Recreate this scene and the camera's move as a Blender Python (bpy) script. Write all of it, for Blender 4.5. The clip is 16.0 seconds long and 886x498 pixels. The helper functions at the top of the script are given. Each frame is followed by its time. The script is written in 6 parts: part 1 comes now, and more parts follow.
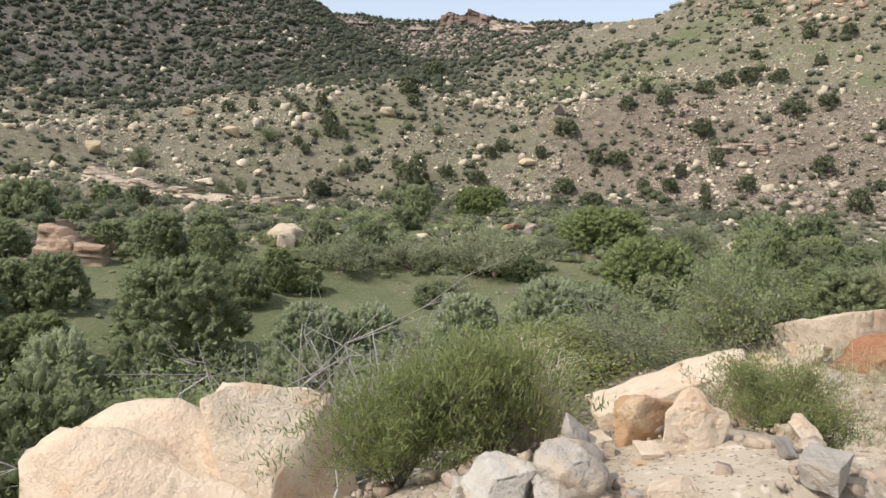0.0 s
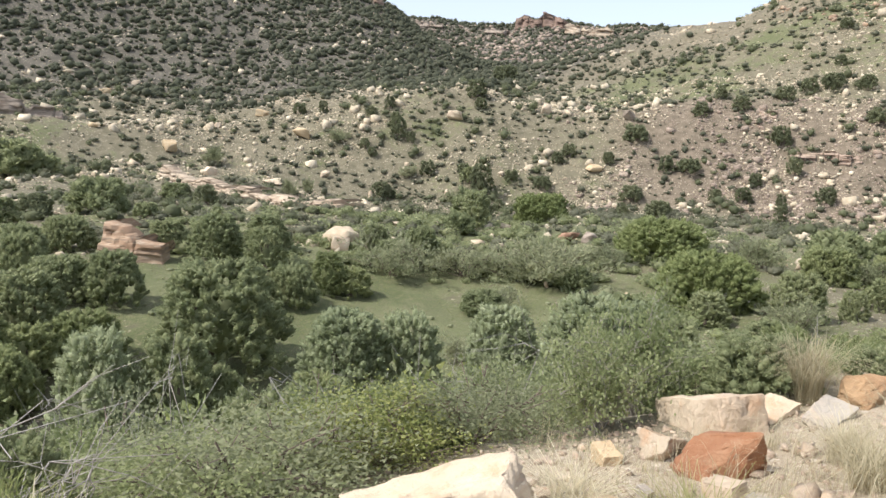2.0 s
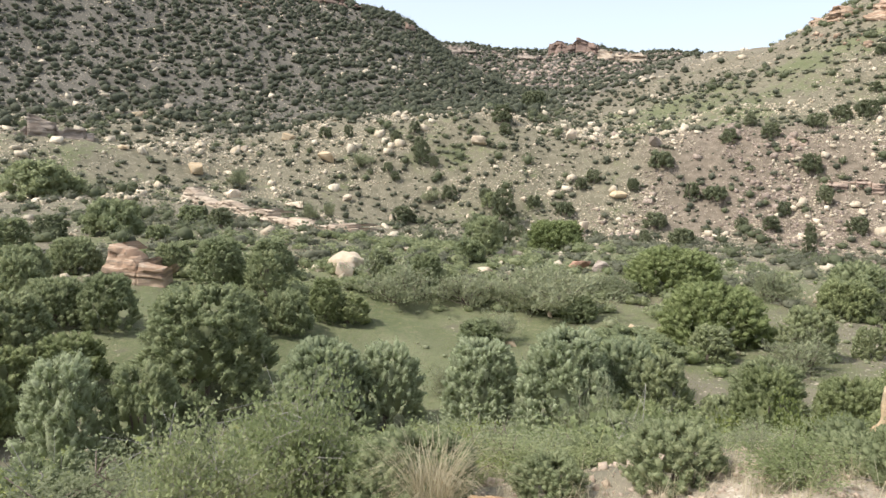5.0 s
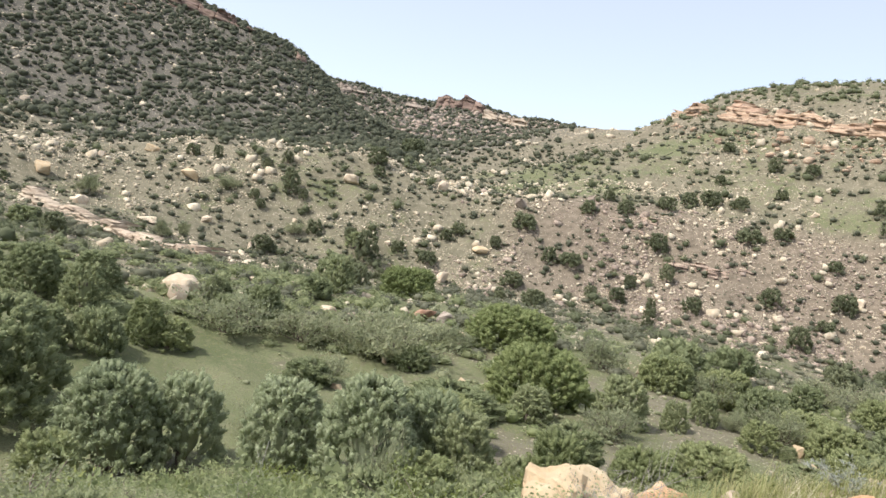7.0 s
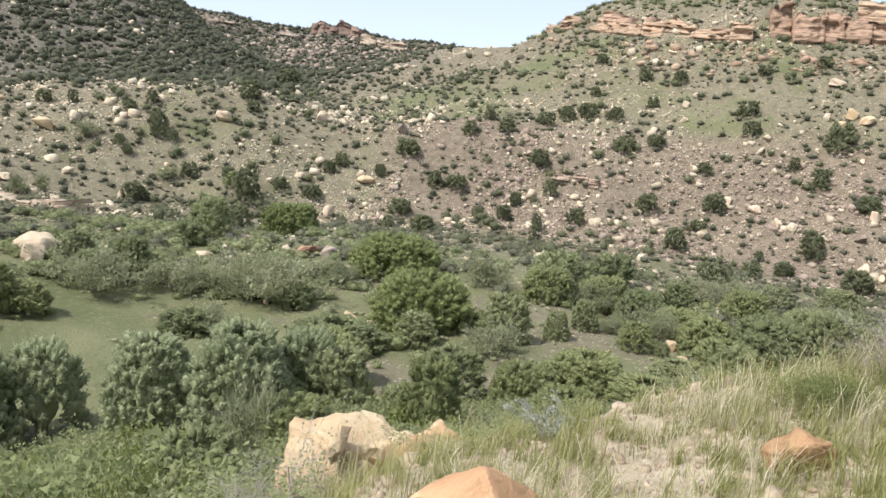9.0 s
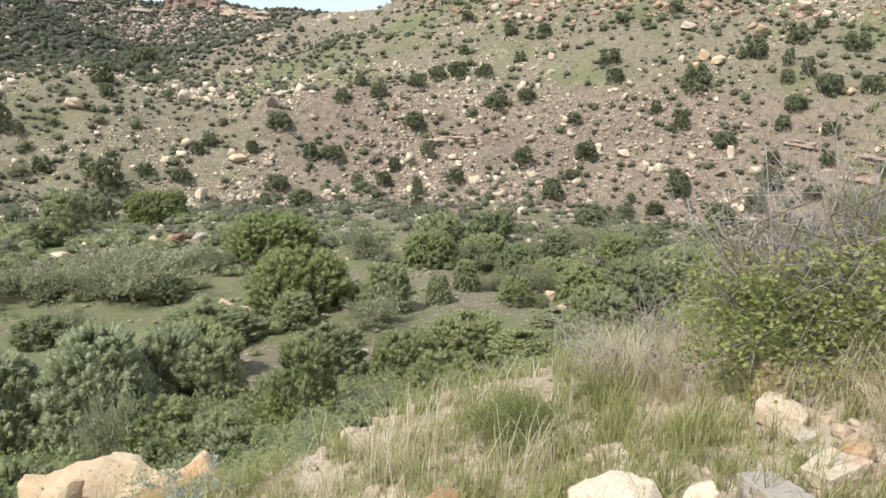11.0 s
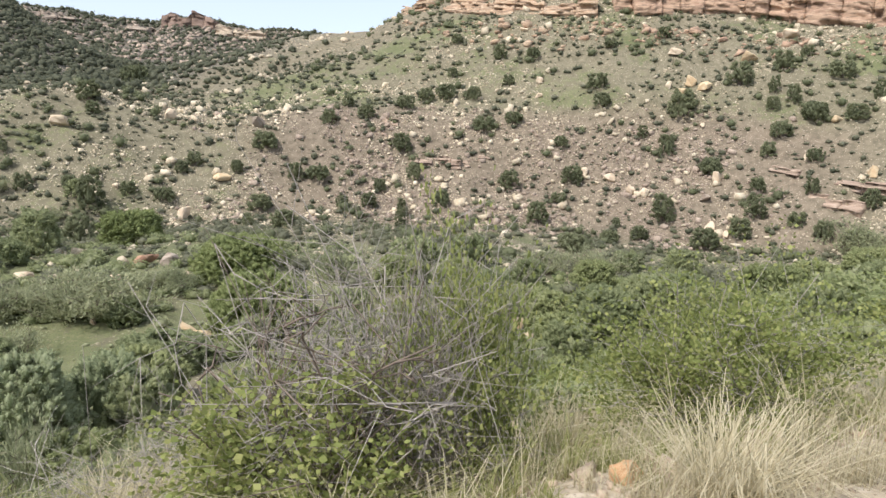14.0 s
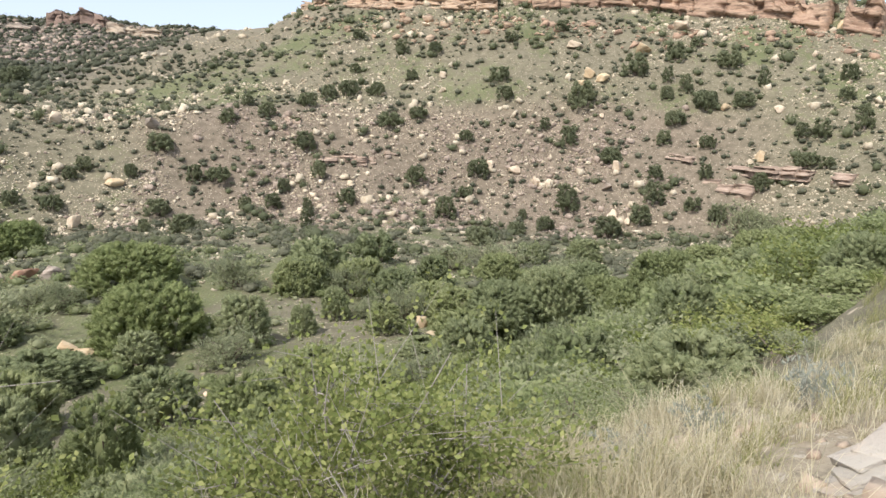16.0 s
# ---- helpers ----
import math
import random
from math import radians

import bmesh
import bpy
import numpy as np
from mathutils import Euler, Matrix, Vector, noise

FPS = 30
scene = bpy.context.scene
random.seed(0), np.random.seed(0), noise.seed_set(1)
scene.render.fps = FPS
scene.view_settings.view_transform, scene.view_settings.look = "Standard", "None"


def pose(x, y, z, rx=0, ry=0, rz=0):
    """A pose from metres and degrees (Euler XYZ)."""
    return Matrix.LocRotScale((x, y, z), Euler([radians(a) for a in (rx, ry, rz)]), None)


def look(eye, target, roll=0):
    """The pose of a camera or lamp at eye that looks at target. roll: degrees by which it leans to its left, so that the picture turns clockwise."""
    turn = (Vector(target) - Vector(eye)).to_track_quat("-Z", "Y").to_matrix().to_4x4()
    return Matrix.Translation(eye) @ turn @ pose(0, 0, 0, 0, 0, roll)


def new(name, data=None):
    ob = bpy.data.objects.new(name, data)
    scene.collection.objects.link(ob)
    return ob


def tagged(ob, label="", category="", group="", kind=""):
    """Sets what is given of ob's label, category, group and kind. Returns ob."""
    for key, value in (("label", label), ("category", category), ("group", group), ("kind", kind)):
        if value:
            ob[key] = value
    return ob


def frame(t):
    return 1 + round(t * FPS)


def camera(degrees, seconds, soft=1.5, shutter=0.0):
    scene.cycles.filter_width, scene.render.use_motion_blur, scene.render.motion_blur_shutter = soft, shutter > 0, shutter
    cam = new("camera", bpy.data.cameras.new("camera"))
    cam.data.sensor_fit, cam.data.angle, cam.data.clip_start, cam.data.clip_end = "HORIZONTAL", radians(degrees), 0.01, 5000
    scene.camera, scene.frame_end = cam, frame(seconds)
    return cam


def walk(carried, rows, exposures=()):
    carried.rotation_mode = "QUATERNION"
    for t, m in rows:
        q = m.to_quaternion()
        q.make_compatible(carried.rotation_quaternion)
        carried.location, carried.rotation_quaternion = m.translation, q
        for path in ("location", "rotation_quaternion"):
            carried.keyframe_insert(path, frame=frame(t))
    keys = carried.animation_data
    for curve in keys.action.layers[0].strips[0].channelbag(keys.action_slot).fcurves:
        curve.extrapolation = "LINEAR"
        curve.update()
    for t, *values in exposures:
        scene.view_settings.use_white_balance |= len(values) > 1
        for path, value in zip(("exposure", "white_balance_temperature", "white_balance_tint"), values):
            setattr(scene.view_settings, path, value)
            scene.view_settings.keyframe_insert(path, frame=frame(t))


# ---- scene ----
cam = camera(62.02, 16.0)
PATH = [
    (0.0, -0.011, -0.026, 1.345, 80.26, 0.09, -5.64),
    (0.5, 0.424, 0.102, 1.418, 80.40, -3.96, -6.11),
    (1.0, 0.846, 0.212, 1.485, 79.77, -4.47, -3.11),
    (1.5, 1.286, 0.387, 1.537, 78.94, -1.19, -3.58),
    (2.0, 1.777, 0.501, 1.641, 80.44, -0.64, 0.04),
    (2.5, 2.230, 0.724, 1.616, 80.34, 2.30, 2.15),
    (3.0, 2.646, 0.767, 1.697, 80.00, 3.69, 1.27),
    (3.5, 3.097, 0.981, 1.743, 79.96, -0.30, 0.55),
    (3.7, 3.251, 1.004, 1.755, 80.12, -0.61, 1.50),
    (5.8, 5.566, 1.869, 1.992, 85.28, -1.92, 3.67),
    (6.0, 5.802, 1.922, 2.005, 86.18, -3.95, 5.37),
    (6.5, 6.601, 1.904, 1.941, 87.02, -4.51, 5.20),
    (7.0, 7.126, 2.117, 1.992, 86.30, -8.70, -6.39),
    (7.5, 7.553, 2.255, 1.993, 86.78, -5.78, -11.69),
    (8.0, 7.993, 2.491, 1.968, 83.06, -4.52, -15.40),
    (8.2, 8.154, 2.579, 1.951, 82.61, -5.78, -15.55),
    (10.3, 9.658, 3.087, 2.364, 80.16, 1.80, -18.23),
    (10.5, 9.748, 3.075, 2.365, 80.06, 1.49, -20.76),
    (11.0, 10.280, 3.218, 2.302, 79.39, -0.00, -24.30),
    (11.5, 10.676, 3.254, 2.321, 77.83, 2.14, -29.49),
    (12.0, 11.130, 3.205, 2.435, 78.30, -2.94, -30.94),
    (12.5, 11.354, 3.209, 2.475, 79.43, -4.33, -23.97),
    (13.0, 11.902, 3.204, 2.525, 78.83, -3.65, -22.46),
    (13.5, 12.329, 3.175, 2.565, 79.22, -4.55, -24.11),
    (14.0, 12.751, 3.073, 2.549, 80.99, -0.76, -24.54),
    (14.5, 13.135, 3.046, 2.539, 78.99, 3.02, -27.74),
    (15.0, 13.562, 3.162, 2.587, 78.39, -2.16, -31.59),
    (15.5, 13.987, 3.284, 2.648, 80.14, -4.17, -30.56),
    (16.0, 14.432, 3.410, 2.644, 80.64, 0.68, -31.39),
]
EXPO = 0.26
walk(cam, [(t, pose(*p)) for t, *p in PATH], [(0.0, EXPO - 0.26), (0.8, EXPO - 0.04), (2.0, EXPO + 0.07), (3.5, EXPO + 0.14), (7.0, EXPO + 0.12), (8.0, EXPO + 0.06), (11.0, EXPO + 0.07), (16.0, EXPO + 0.01)])

# ---------------------------------------------------------------- sky and sun
SUN_AZ, SUN_EL = -112.0, 52.0          # bearing from +y towards +x, degrees
world = bpy.data.worlds.new("sky")
scene.world = world
world.use_nodes = True
wn = world.node_tree.nodes
sky = wn.new("ShaderNodeTexSky")
sky.sky_type = "NISHITA"
sky.sun_disc = False
sky.sun_elevation = radians(SUN_EL)
sky.sun_rotation = radians(SUN_AZ)
sky.altitude = 1600
sky.air_density, sky.dust_density, sky.ozone_density = 0.7, 7.0, 0.6
haze = wn.new("ShaderNodeMix")
haze.data_type, haze.blend_type = "RGBA", "ADD"
haze.inputs[0].default_value = 1.0
haze.inputs[7].default_value = (2.5, 2.45, 2.2, 1)
world.node_tree.links.new(sky.outputs[0], haze.inputs[6])
world.node_tree.links.new(haze.outputs[2], wn["Background"].inputs[0])
wn["Background"].inputs[1].default_value = 0.15
lamp = bpy.data.lights.new("sun", "SUN")
lamp.energy, lamp.angle, lamp.color = 3.5, radians(0.55), (1.0, 0.95, 0.87)
sun = new("sun", lamp)
sa, se = radians(SUN_AZ), radians(SUN_EL)
sun.matrix_world = look(Vector((math.sin(sa) * math.cos(se), math.cos(sa) * math.cos(se), math.sin(se))) * 300, (0, 0, 0))

# ---------------------------------------------------------------- landform
OX, OY = 7.0, 2.0                      # the bowl's middle, beside the trail


def smooth(a, b, v):
    u = np.clip((v - a) / (b - a), 0, 1)
    return u * u * (3 - 2 * u)


class Waves:
    """Smooth value noise on a lattice, for arrays."""

    def __init__(self, seed):
        self.tab = np.random.default_rng(seed).random((256, 256))

    def one(self, x, y):
        xi, yi = np.floor(x).astype(int), np.floor(y).astype(int)
        u, v = x - xi, y - yi
        u, v = u * u * (3 - 2 * u), v * v * (3 - 2 * v)
        t = self.tab
        a, b = t[xi % 256, yi % 256], t[(xi + 1) % 256, yi % 256]
        c, d = t[xi % 256, (yi + 1) % 256], t[(xi + 1) % 256, (yi + 1) % 256]
        return (a * (1 - u) + b * u) * (1 - v) + (c * (1 - u) + d * u) * v - 0.5

    def sum(self, x, y, size, octaves=4, rough=0.5):
        out, amp = 0, 1.0
        for k in range(octaves):
            out = out + amp * self.one(x / size + 17.3 * k, y / size - 9.1 * k)
            size, amp = size / 2.03, amp * rough
        return out


waves, waves2 = Waves(3), Waves(11)
# heights of the bowl's sides along bearings (degrees from +y), at a few distances from its middle
BEARING = np.array([-75, -50, -30, -18, -8, 0, 10, 20, 30, 42, 54, 70, 95.0])
SIDES = {
    60: (-8, -10, -10.9, -11.5, -13, -13.6, -13, -12.6, -13, -13, -9, -4, 1),
    85: (-7, -8, -9.5, -10, -10.5, -11, -11.5, -12, -13.5, -14, -12, -5, 1),
    150: (-5, -6, -8, -10.5, -14, -15, -15, -15, -17.5, -19.5, -19, -8, 2),
    168: (-2, -3, -4.5, -7, -7.5, -6, -5.5, -6, -10, -11.5, -9, -2, 4),
    182: (0, 1, 1.5, 0.5, 2.5, 4, 4.5, 5, 4, 1.5, 0, 3, 6),
}
# the upper slopes, as angles (degrees) above the trail by bearing: bench crest, hill flanks, plateau, far mesa
UPPER = {
    198: "-75:.9 -35:.5 -25:.6 -19:.8 -12.5:1.7 -5:2.6 .7:3.1 5:2.2 8:1.9 11:1.7 16:2.1 20:2.6 26:3.3 30:3.6 36:4.0 42:4.2 48:3.5 54:2.6 62:2 72:1.7 95:2",
    230: "-75:3.3 -50:2.3 -35:1.9 -19:1.9 -12.5:2.4 -5:2.8 .7:3.0 5:2.4 8:2.6 10.5:3.3 14.5:4.2 20:5.6 26:7.4 30:8.4 36:8.6 42:8.2 48:7.5 54:6.6 62:5.6 72:4.5 95:3",
    262: "-75:5.9 -50:4.4 -35:3.8 -25:3.7 -19:3.8 -12.5:4.0 -8:3.9 -5:3.7 -2:3.4 .7:3.1 3:2.9 5:3.3 8:4.3 10.5:4.9 14.5:6 17:6.7 20:7.5 22.3:8.5 26:9.9 30:11.1 36:11.4 42:10.9 48:10 54:8.9 62:7.5 72:5.9 95:4",
    300: "-75:9.5 -50:8.2 -35:7 -25:6.7 -19:6.6 -12.5:6.3 -8:6 -5:5.4 -3:4.8 0:4 2:3.4 4.5:3.6 8:4.9 10.5:5.6 14.5:6.8 17:7.15 20:7.4 22.3:8.6 24:9.7 26:10.8 30:11.4 36:11.5 42:10.7 48:9.5 54:8.3 62:7.1 72:6 95:4.5",
    340: "-75:12.3 -50:11.6 -35:10.5 -25:9.7 -19:9.3 -12.5:8.7 -8:8.2 -5.5:7.4 -4:6.9 -2:6 0:5.1 2:4.3 4.5:3.8 6:4 8:4.5 11:5.5 15:6.9 17:7.1 20:7.2 22.3:7.8 26:8.7 30:9.6 36:9.6 42:9 48:8.3 54:7.5 62:6.7 72:5.9 95:5",
    395: "-75:14.1 -50:13.85 -35:13.5 -25:12.8 -19:12.2 -13.5:11.3 -10:10.55 -7.4:10 -5.5:9.3 -4.9:8.6 -4:8 -2.5:6.6 0:5.2 2:4.4 6:4.2 10:4.9 15:6.3 20:6.5 26:7.5 30:8.3 48:7 95:5",
    460: "-75:12 -25:11 -13.5:9.8 -7:8.5 -4:6.2 -2:5.4 2:4.8 6:5 10:5.3 15:6 20:6.2 26:6.5 95:5",
    545: "-75:10.5 -13.5:8.5 -6:7.2 -2:6.7 1:6.4 4.4:6.5 5.5:6.9 8:6.9 11:6.6 15:6.5 20:6.2 26:6 95:4.5",
    580: "-75:10 -8:7.9 -4:7.85 -1:7.8 1.5:7.35 4.4:7.2 5.4:7.7 8:7.6 10.3:7.3 14.7:7 17:6.8 20:6.3 26:5.8 95:4.3",
    700: "-75:8.5 -4:6.8 5:6.7 15:6.1 26:5 95:3.6",
    900: "-75:7.0 -4:5.8 5:5.6 15:5.1 26:4 95:2.8",
}


def spline(xs, ys, v):
    """Monotone-ish cubic through (xs, ys)."""
    xs, ys = np.asarray(xs, float), np.asarray(ys, float)
    m = np.gradient(ys, xs)
    k = np.clip(np.searchsorted(xs, v) - 1, 0, len(xs) - 2)
    h = xs[k + 1] - xs[k]
    u = np.clip((v - xs[k]) / h, 0, 1)
    return ((1 + 2 * u) * (1 - u) ** 2 * ys[k] + u * (1 - u) ** 2 * h * m[k]
            + u * u * (3 - 2 * u) * ys[k + 1] + u * u * (u - 1) * h * m[k + 1])


def trail(x):
    """y and height of the trail at x."""
    return (np.where(x < 12, 0.1 + 0.255 * x, 3.16 + 0.02 * (x - 12)) + 0.30 * np.maximum(x - 20, 0)
            + 0.1 * np.minimum(x + 6, 0), np.clip(-0.28 + 0.115 * x, -1.0, 1.15) + 0.006 * np.clip(x - 12, 0, 60))


def bank(x, y):
    ty, tz = trail(x)
    d = y - ty
    e = 4.5 - 1.9 * smooth(6.0, 7.6, x) + 0.7 * smooth(8.8, 9.8, x) - 0.7 * smooth(14.5, 17.5, x)
    drop = 0.17 * np.clip(d - 1.2, 0, e - 1.2) + 0.60 * np.clip(d - e, 0, None) * smooth(e - 1, e + 2.5, d)
    drop = np.where(drop > 7.5, 7.5 + 6.5 * (1 - np.exp(-(drop - 7.5) / 6.5)), drop)
    berm = smooth(0.9, 1.6, y) * (1 - smooth(2.0, 3.7, y)) * (1 - smooth(1.0, 2.3, x)) * smooth(-6, -3, x) * (0.45 + 0.22 * smooth(-0.8, 0.3, x))
    edge = 0.24 * smooth(0.4, 1.2, d) * (1 - smooth(1.8, 2.7, d)) * smooth(12.5, 13.8, x)
    return tz - drop + 0.10 * np.clip(-d - 2.5, 0, 40) + berm + edge


def land(x, y, fine=True):
    x, y = np.asarray(x, float), np.asarray(y, float)
    dx, dy = x - OX, y - OY
    r = np.hypot(dx, dy)
    az = np.degrees(np.arctan2(dx, dy))
    azc = np.clip(az, BEARING[0], BEARING[-1])
    rings = [np.full_like(r, 0.0)] + [spline(BEARING, v, azc) for v in SIDES.values()]
    for k, row in UPPER.items():
        at, up = np.array([[float(q) for q in p.split(":")] for p in row.split()]).T
        rings.append(2.1 + k * np.tan(np.radians(np.interp(azc, at, up))))
    rad = [0] + list(SIDES) + list(UPPER)
    far = np.zeros_like(r)
    for k in range(1, len(rad) - 1):
        a, b = rad[k], rad[k + 1]
        m0 = (rings[k + 1] - rings[k - 1]) / (rad[k + 1] - rad[k - 1]) if k > 1 else (rings[2] - rings[1]) / (b - a)
        m1 = (rings[min(k + 2, len(rad) - 1)] - rings[k]) / (rad[min(k + 2, len(rad) - 1)] - a)
        u, h = (r - a) / (b - a), b - a
        seg = ((1 + 2 * u) * (1 - u) ** 2 * rings[k] + u * (1 - u) ** 2 * h * m0
               + u * u * (3 - 2 * u) * rings[k + 1] + u * u * (u - 1) * h * m1)
        far = np.where((r >= a) & (r < b), seg, far)
    far = np.where(r < 60, rings[1], far)
    far = np.where(r >= rad[-1], rings[-1], far)
    back = smooth(80, 115, np.abs(az - 10))
    far = far * (1 - back) + (2 + 0.02 * r) * back
    near = bank(x, y)
    w = smooth(36, 62, r) * (1 - back) + smooth(60, 160, r) * back
    z = near * (1 - w) + far * w
    if fine:
        z = z + waves.sum(x, y, 30, 3) * 3.2 * smooth(60, 140, r) + waves2.sum(x, y, 7, 3) * 0.8 * smooth(30, 110, r)
        z = z + waves2.sum(x, y, 3.1, 3) * 0.35 * smooth(6, 14, r) + waves.sum(x, y, 0.9, 3) * 0.08
    return z


# ---------------------------------------------------------------- materials
def material(name, rough=0.85):
    m = bpy.data.materials.new(name)
    m.use_nodes = True
    nt = m.node_tree
    return m, nt, nt.nodes["Principled BSDF"]


def node(nt, kind, **props):
    n = nt.nodes.new(kind)
    for key, value in props.items():
        if key in n.inputs:
            n.inputs[key].default_value = value
    return n


def ramp(nt, src, stops, links=True):
    n = nt.nodes.new("ShaderNodeValToRGB")
    e = n.color_ramp.elements
    while len(e) < len(stops):
        e.new(0.5)
    for q, (p, c) in zip(e, stops):
        q.position, q.color = p, (*c, 1)
    nt.links.new(src, n.inputs[0])
    return n


def mixed(nt, fac, a, b):
    n = nt.nodes.new("ShaderNodeMix")
    n.data_type = "RGBA"
    for k, v in ((0, fac), (6, a), (7, b)):
        if isinstance(v, (int, float)):
            n.inputs[k].default_value = v
        elif isinstance(v, tuple):
            n.inputs[k].default_value = (*v, 1)
        else:
            nt.links.new(v, n.inputs[k])
    return n.outputs[2]


def texture(nt, scale, detail=6.0, rough=0.6, coords=None):
    n = node(nt, "ShaderNodeTexNoise", Scale=scale, Detail=detail, Roughness=rough)
    if coords is None:
        coords = nt.nodes.new("ShaderNodeNewGeometry").outputs["Position"]
    nt.links.new(coords, n.inputs["Vector"])
    return n.outputs["Fac"]


def bump(nt, height, strength, distance, bsdf):
    n = node(nt, "ShaderNodeBump", Strength=strength, Distance=distance)
    nt.links.new(height, n.inputs["Height"])
    nt.links.new(n.outputs[0], bsdf.inputs["Normal"])


def ground_material():
    m, nt, b = material("ground")
    at = {}
    for key in ("green", "pink", "near", "dark_hill"):
        n = nt.nodes.new("ShaderNodeAttribute")
        n.attribute_name = key
        at[key] = n.outputs["Fac"]
    big, mid, fine = texture(nt, 0.09), texture(nt, 0.7), texture(nt, 9.0, 8, 0.7)
    soil = mixed(nt, ramp(nt, mid, [(0.35, (0, 0, 0)), (0.65, (1, 1, 1))]).outputs[0], (0.124, 0.116, 0.075), (0.214, 0.193, 0.134))
    pink = mixed(nt, ramp(nt, mid, [(0.35, (0, 0, 0)), (0.65, (1, 1, 1))]).outputs[0], (0.130, 0.108, 0.078), (0.230, 0.188, 0.142))
    grass = mixed(nt, ramp(nt, big, [(0.4, (0, 0, 0)), (0.6, (1, 1, 1))]).outputs[0], (0.108, 0.130, 0.055), (0.172, 0.184, 0.095))
    dry = texture(nt, 1.9, 7, 0.7)
    grass = mixed(nt, ramp(nt, dry, [(0.48, (0, 0, 0)), (0.66, (0.75, 0.75, 0.75))]).outputs[0], grass, (0.215, 0.195, 0.120))
    grass = mixed(nt, ramp(nt, fine, [(0.40, (0.6, 0.6, 0.6)), (0.55, (0, 0, 0))]).outputs[0], grass, (0.070, 0.088, 0.035))
    gravel = mixed(nt, ramp(nt, mid, [(0.3, (0, 0, 0)), (0.7, (1, 1, 1))]).outputs[0], (0.35, 0.29, 0.215), (0.55, 0.475, 0.375))
    col = mixed(nt, at["pink"], soil, pink)
    # Darker, greyer ground colour over the left hill and mesa.
    dark_hill = mixed(nt, mid, (0.078, 0.075, 0.063), (0.126, 0.116, 0.096))
    col = mixed(nt, at["dark_hill"], col, dark_hill)
    add = node(nt, "ShaderNodeMath")
    add.operation = "ADD"
    nt.links.new(at["green"], add.inputs[0])
    sub = node(nt, "ShaderNodeMath")
    sub.operation = "MULTIPLY_ADD"
    nt.links.new(mid, sub.inputs[0])
    sub.inputs[1].default_value, sub.inputs[2].default_value = 1.6, -0.8
    nt.links.new(sub.outputs[0], add.inputs[1])
    col = mixed(nt, ramp(nt, add.outputs[0], [(0.35, (0, 0, 0)), (0.65, (1, 1, 1))]).outputs[0], col, grass)
    flecks = []
    for scale, size, tone in ((1.1, 0.20, (0.42, 0.36, 0.28)), (2.6, 0.24, (0.50, 0.43, 0.34)), (24.0, 0.32, (0.60, 0.53, 0.44)), (9.0, 0.30, (0.62, 0.55, 0.46)), (55.0, 0.34, (0.24, 0.185, 0.135))):
        vor = node(nt, "ShaderNodeTexVoronoi", Scale=scale)
        nt.links.new(nt.nodes.new("ShaderNodeNewGeometry").outputs["Position"], vor.inputs["Vector"])
        spot = ramp(nt, vor.outputs["Distance"], [(size * 0.7, (1, 1, 1)), (size, (0, 0, 0))]).outputs[0]
        keep = ramp(nt, vor.outputs["Color"], [(0.45, (0, 0, 0)), (0.5, (1, 1, 1))]).outputs[0]
        both = nt.nodes.new("ShaderNodeMath")
        both.operation = "MULTIPLY"
        nt.links.new(spot, both.inputs[0])
        nt.links.new(keep, both.inputs[1])
        flecks.append((both.outputs[0], tone))
    lawn = ramp(nt, at["green"], [(0.5, (1, 1, 1)), (0.8, (0, 0, 0))]).outputs[0]
    for fac, tone in flecks[:2]:
        less = nt.nodes.new("ShaderNodeMath")
        less.operation = "MULTIPLY"
        nt.links.new(fac, less.inputs[0])
        nt.links.new(lawn, less.inputs[1])
        col = mixed(nt, less.outputs[0], col, tone)
    for fac, tone in flecks[2:]:
        gravel = mixed(nt, fac, gravel, tone)
    col = mixed(nt, at["near"], col, gravel)
    col = mixed(nt, ramp(nt, fine, [(0.30, (1, 1, 1)), (0.5, (0, 0, 0))]).outputs[0], col, mixed(nt, 0.5, col, (0.06, 0.05, 0.035)))
    nt.links.new(col, b.inputs["Base Color"])
    b.inputs["Roughness"].default_value = 0.95
    bump(nt, fine, 0.6, 0.06, b)
    return m


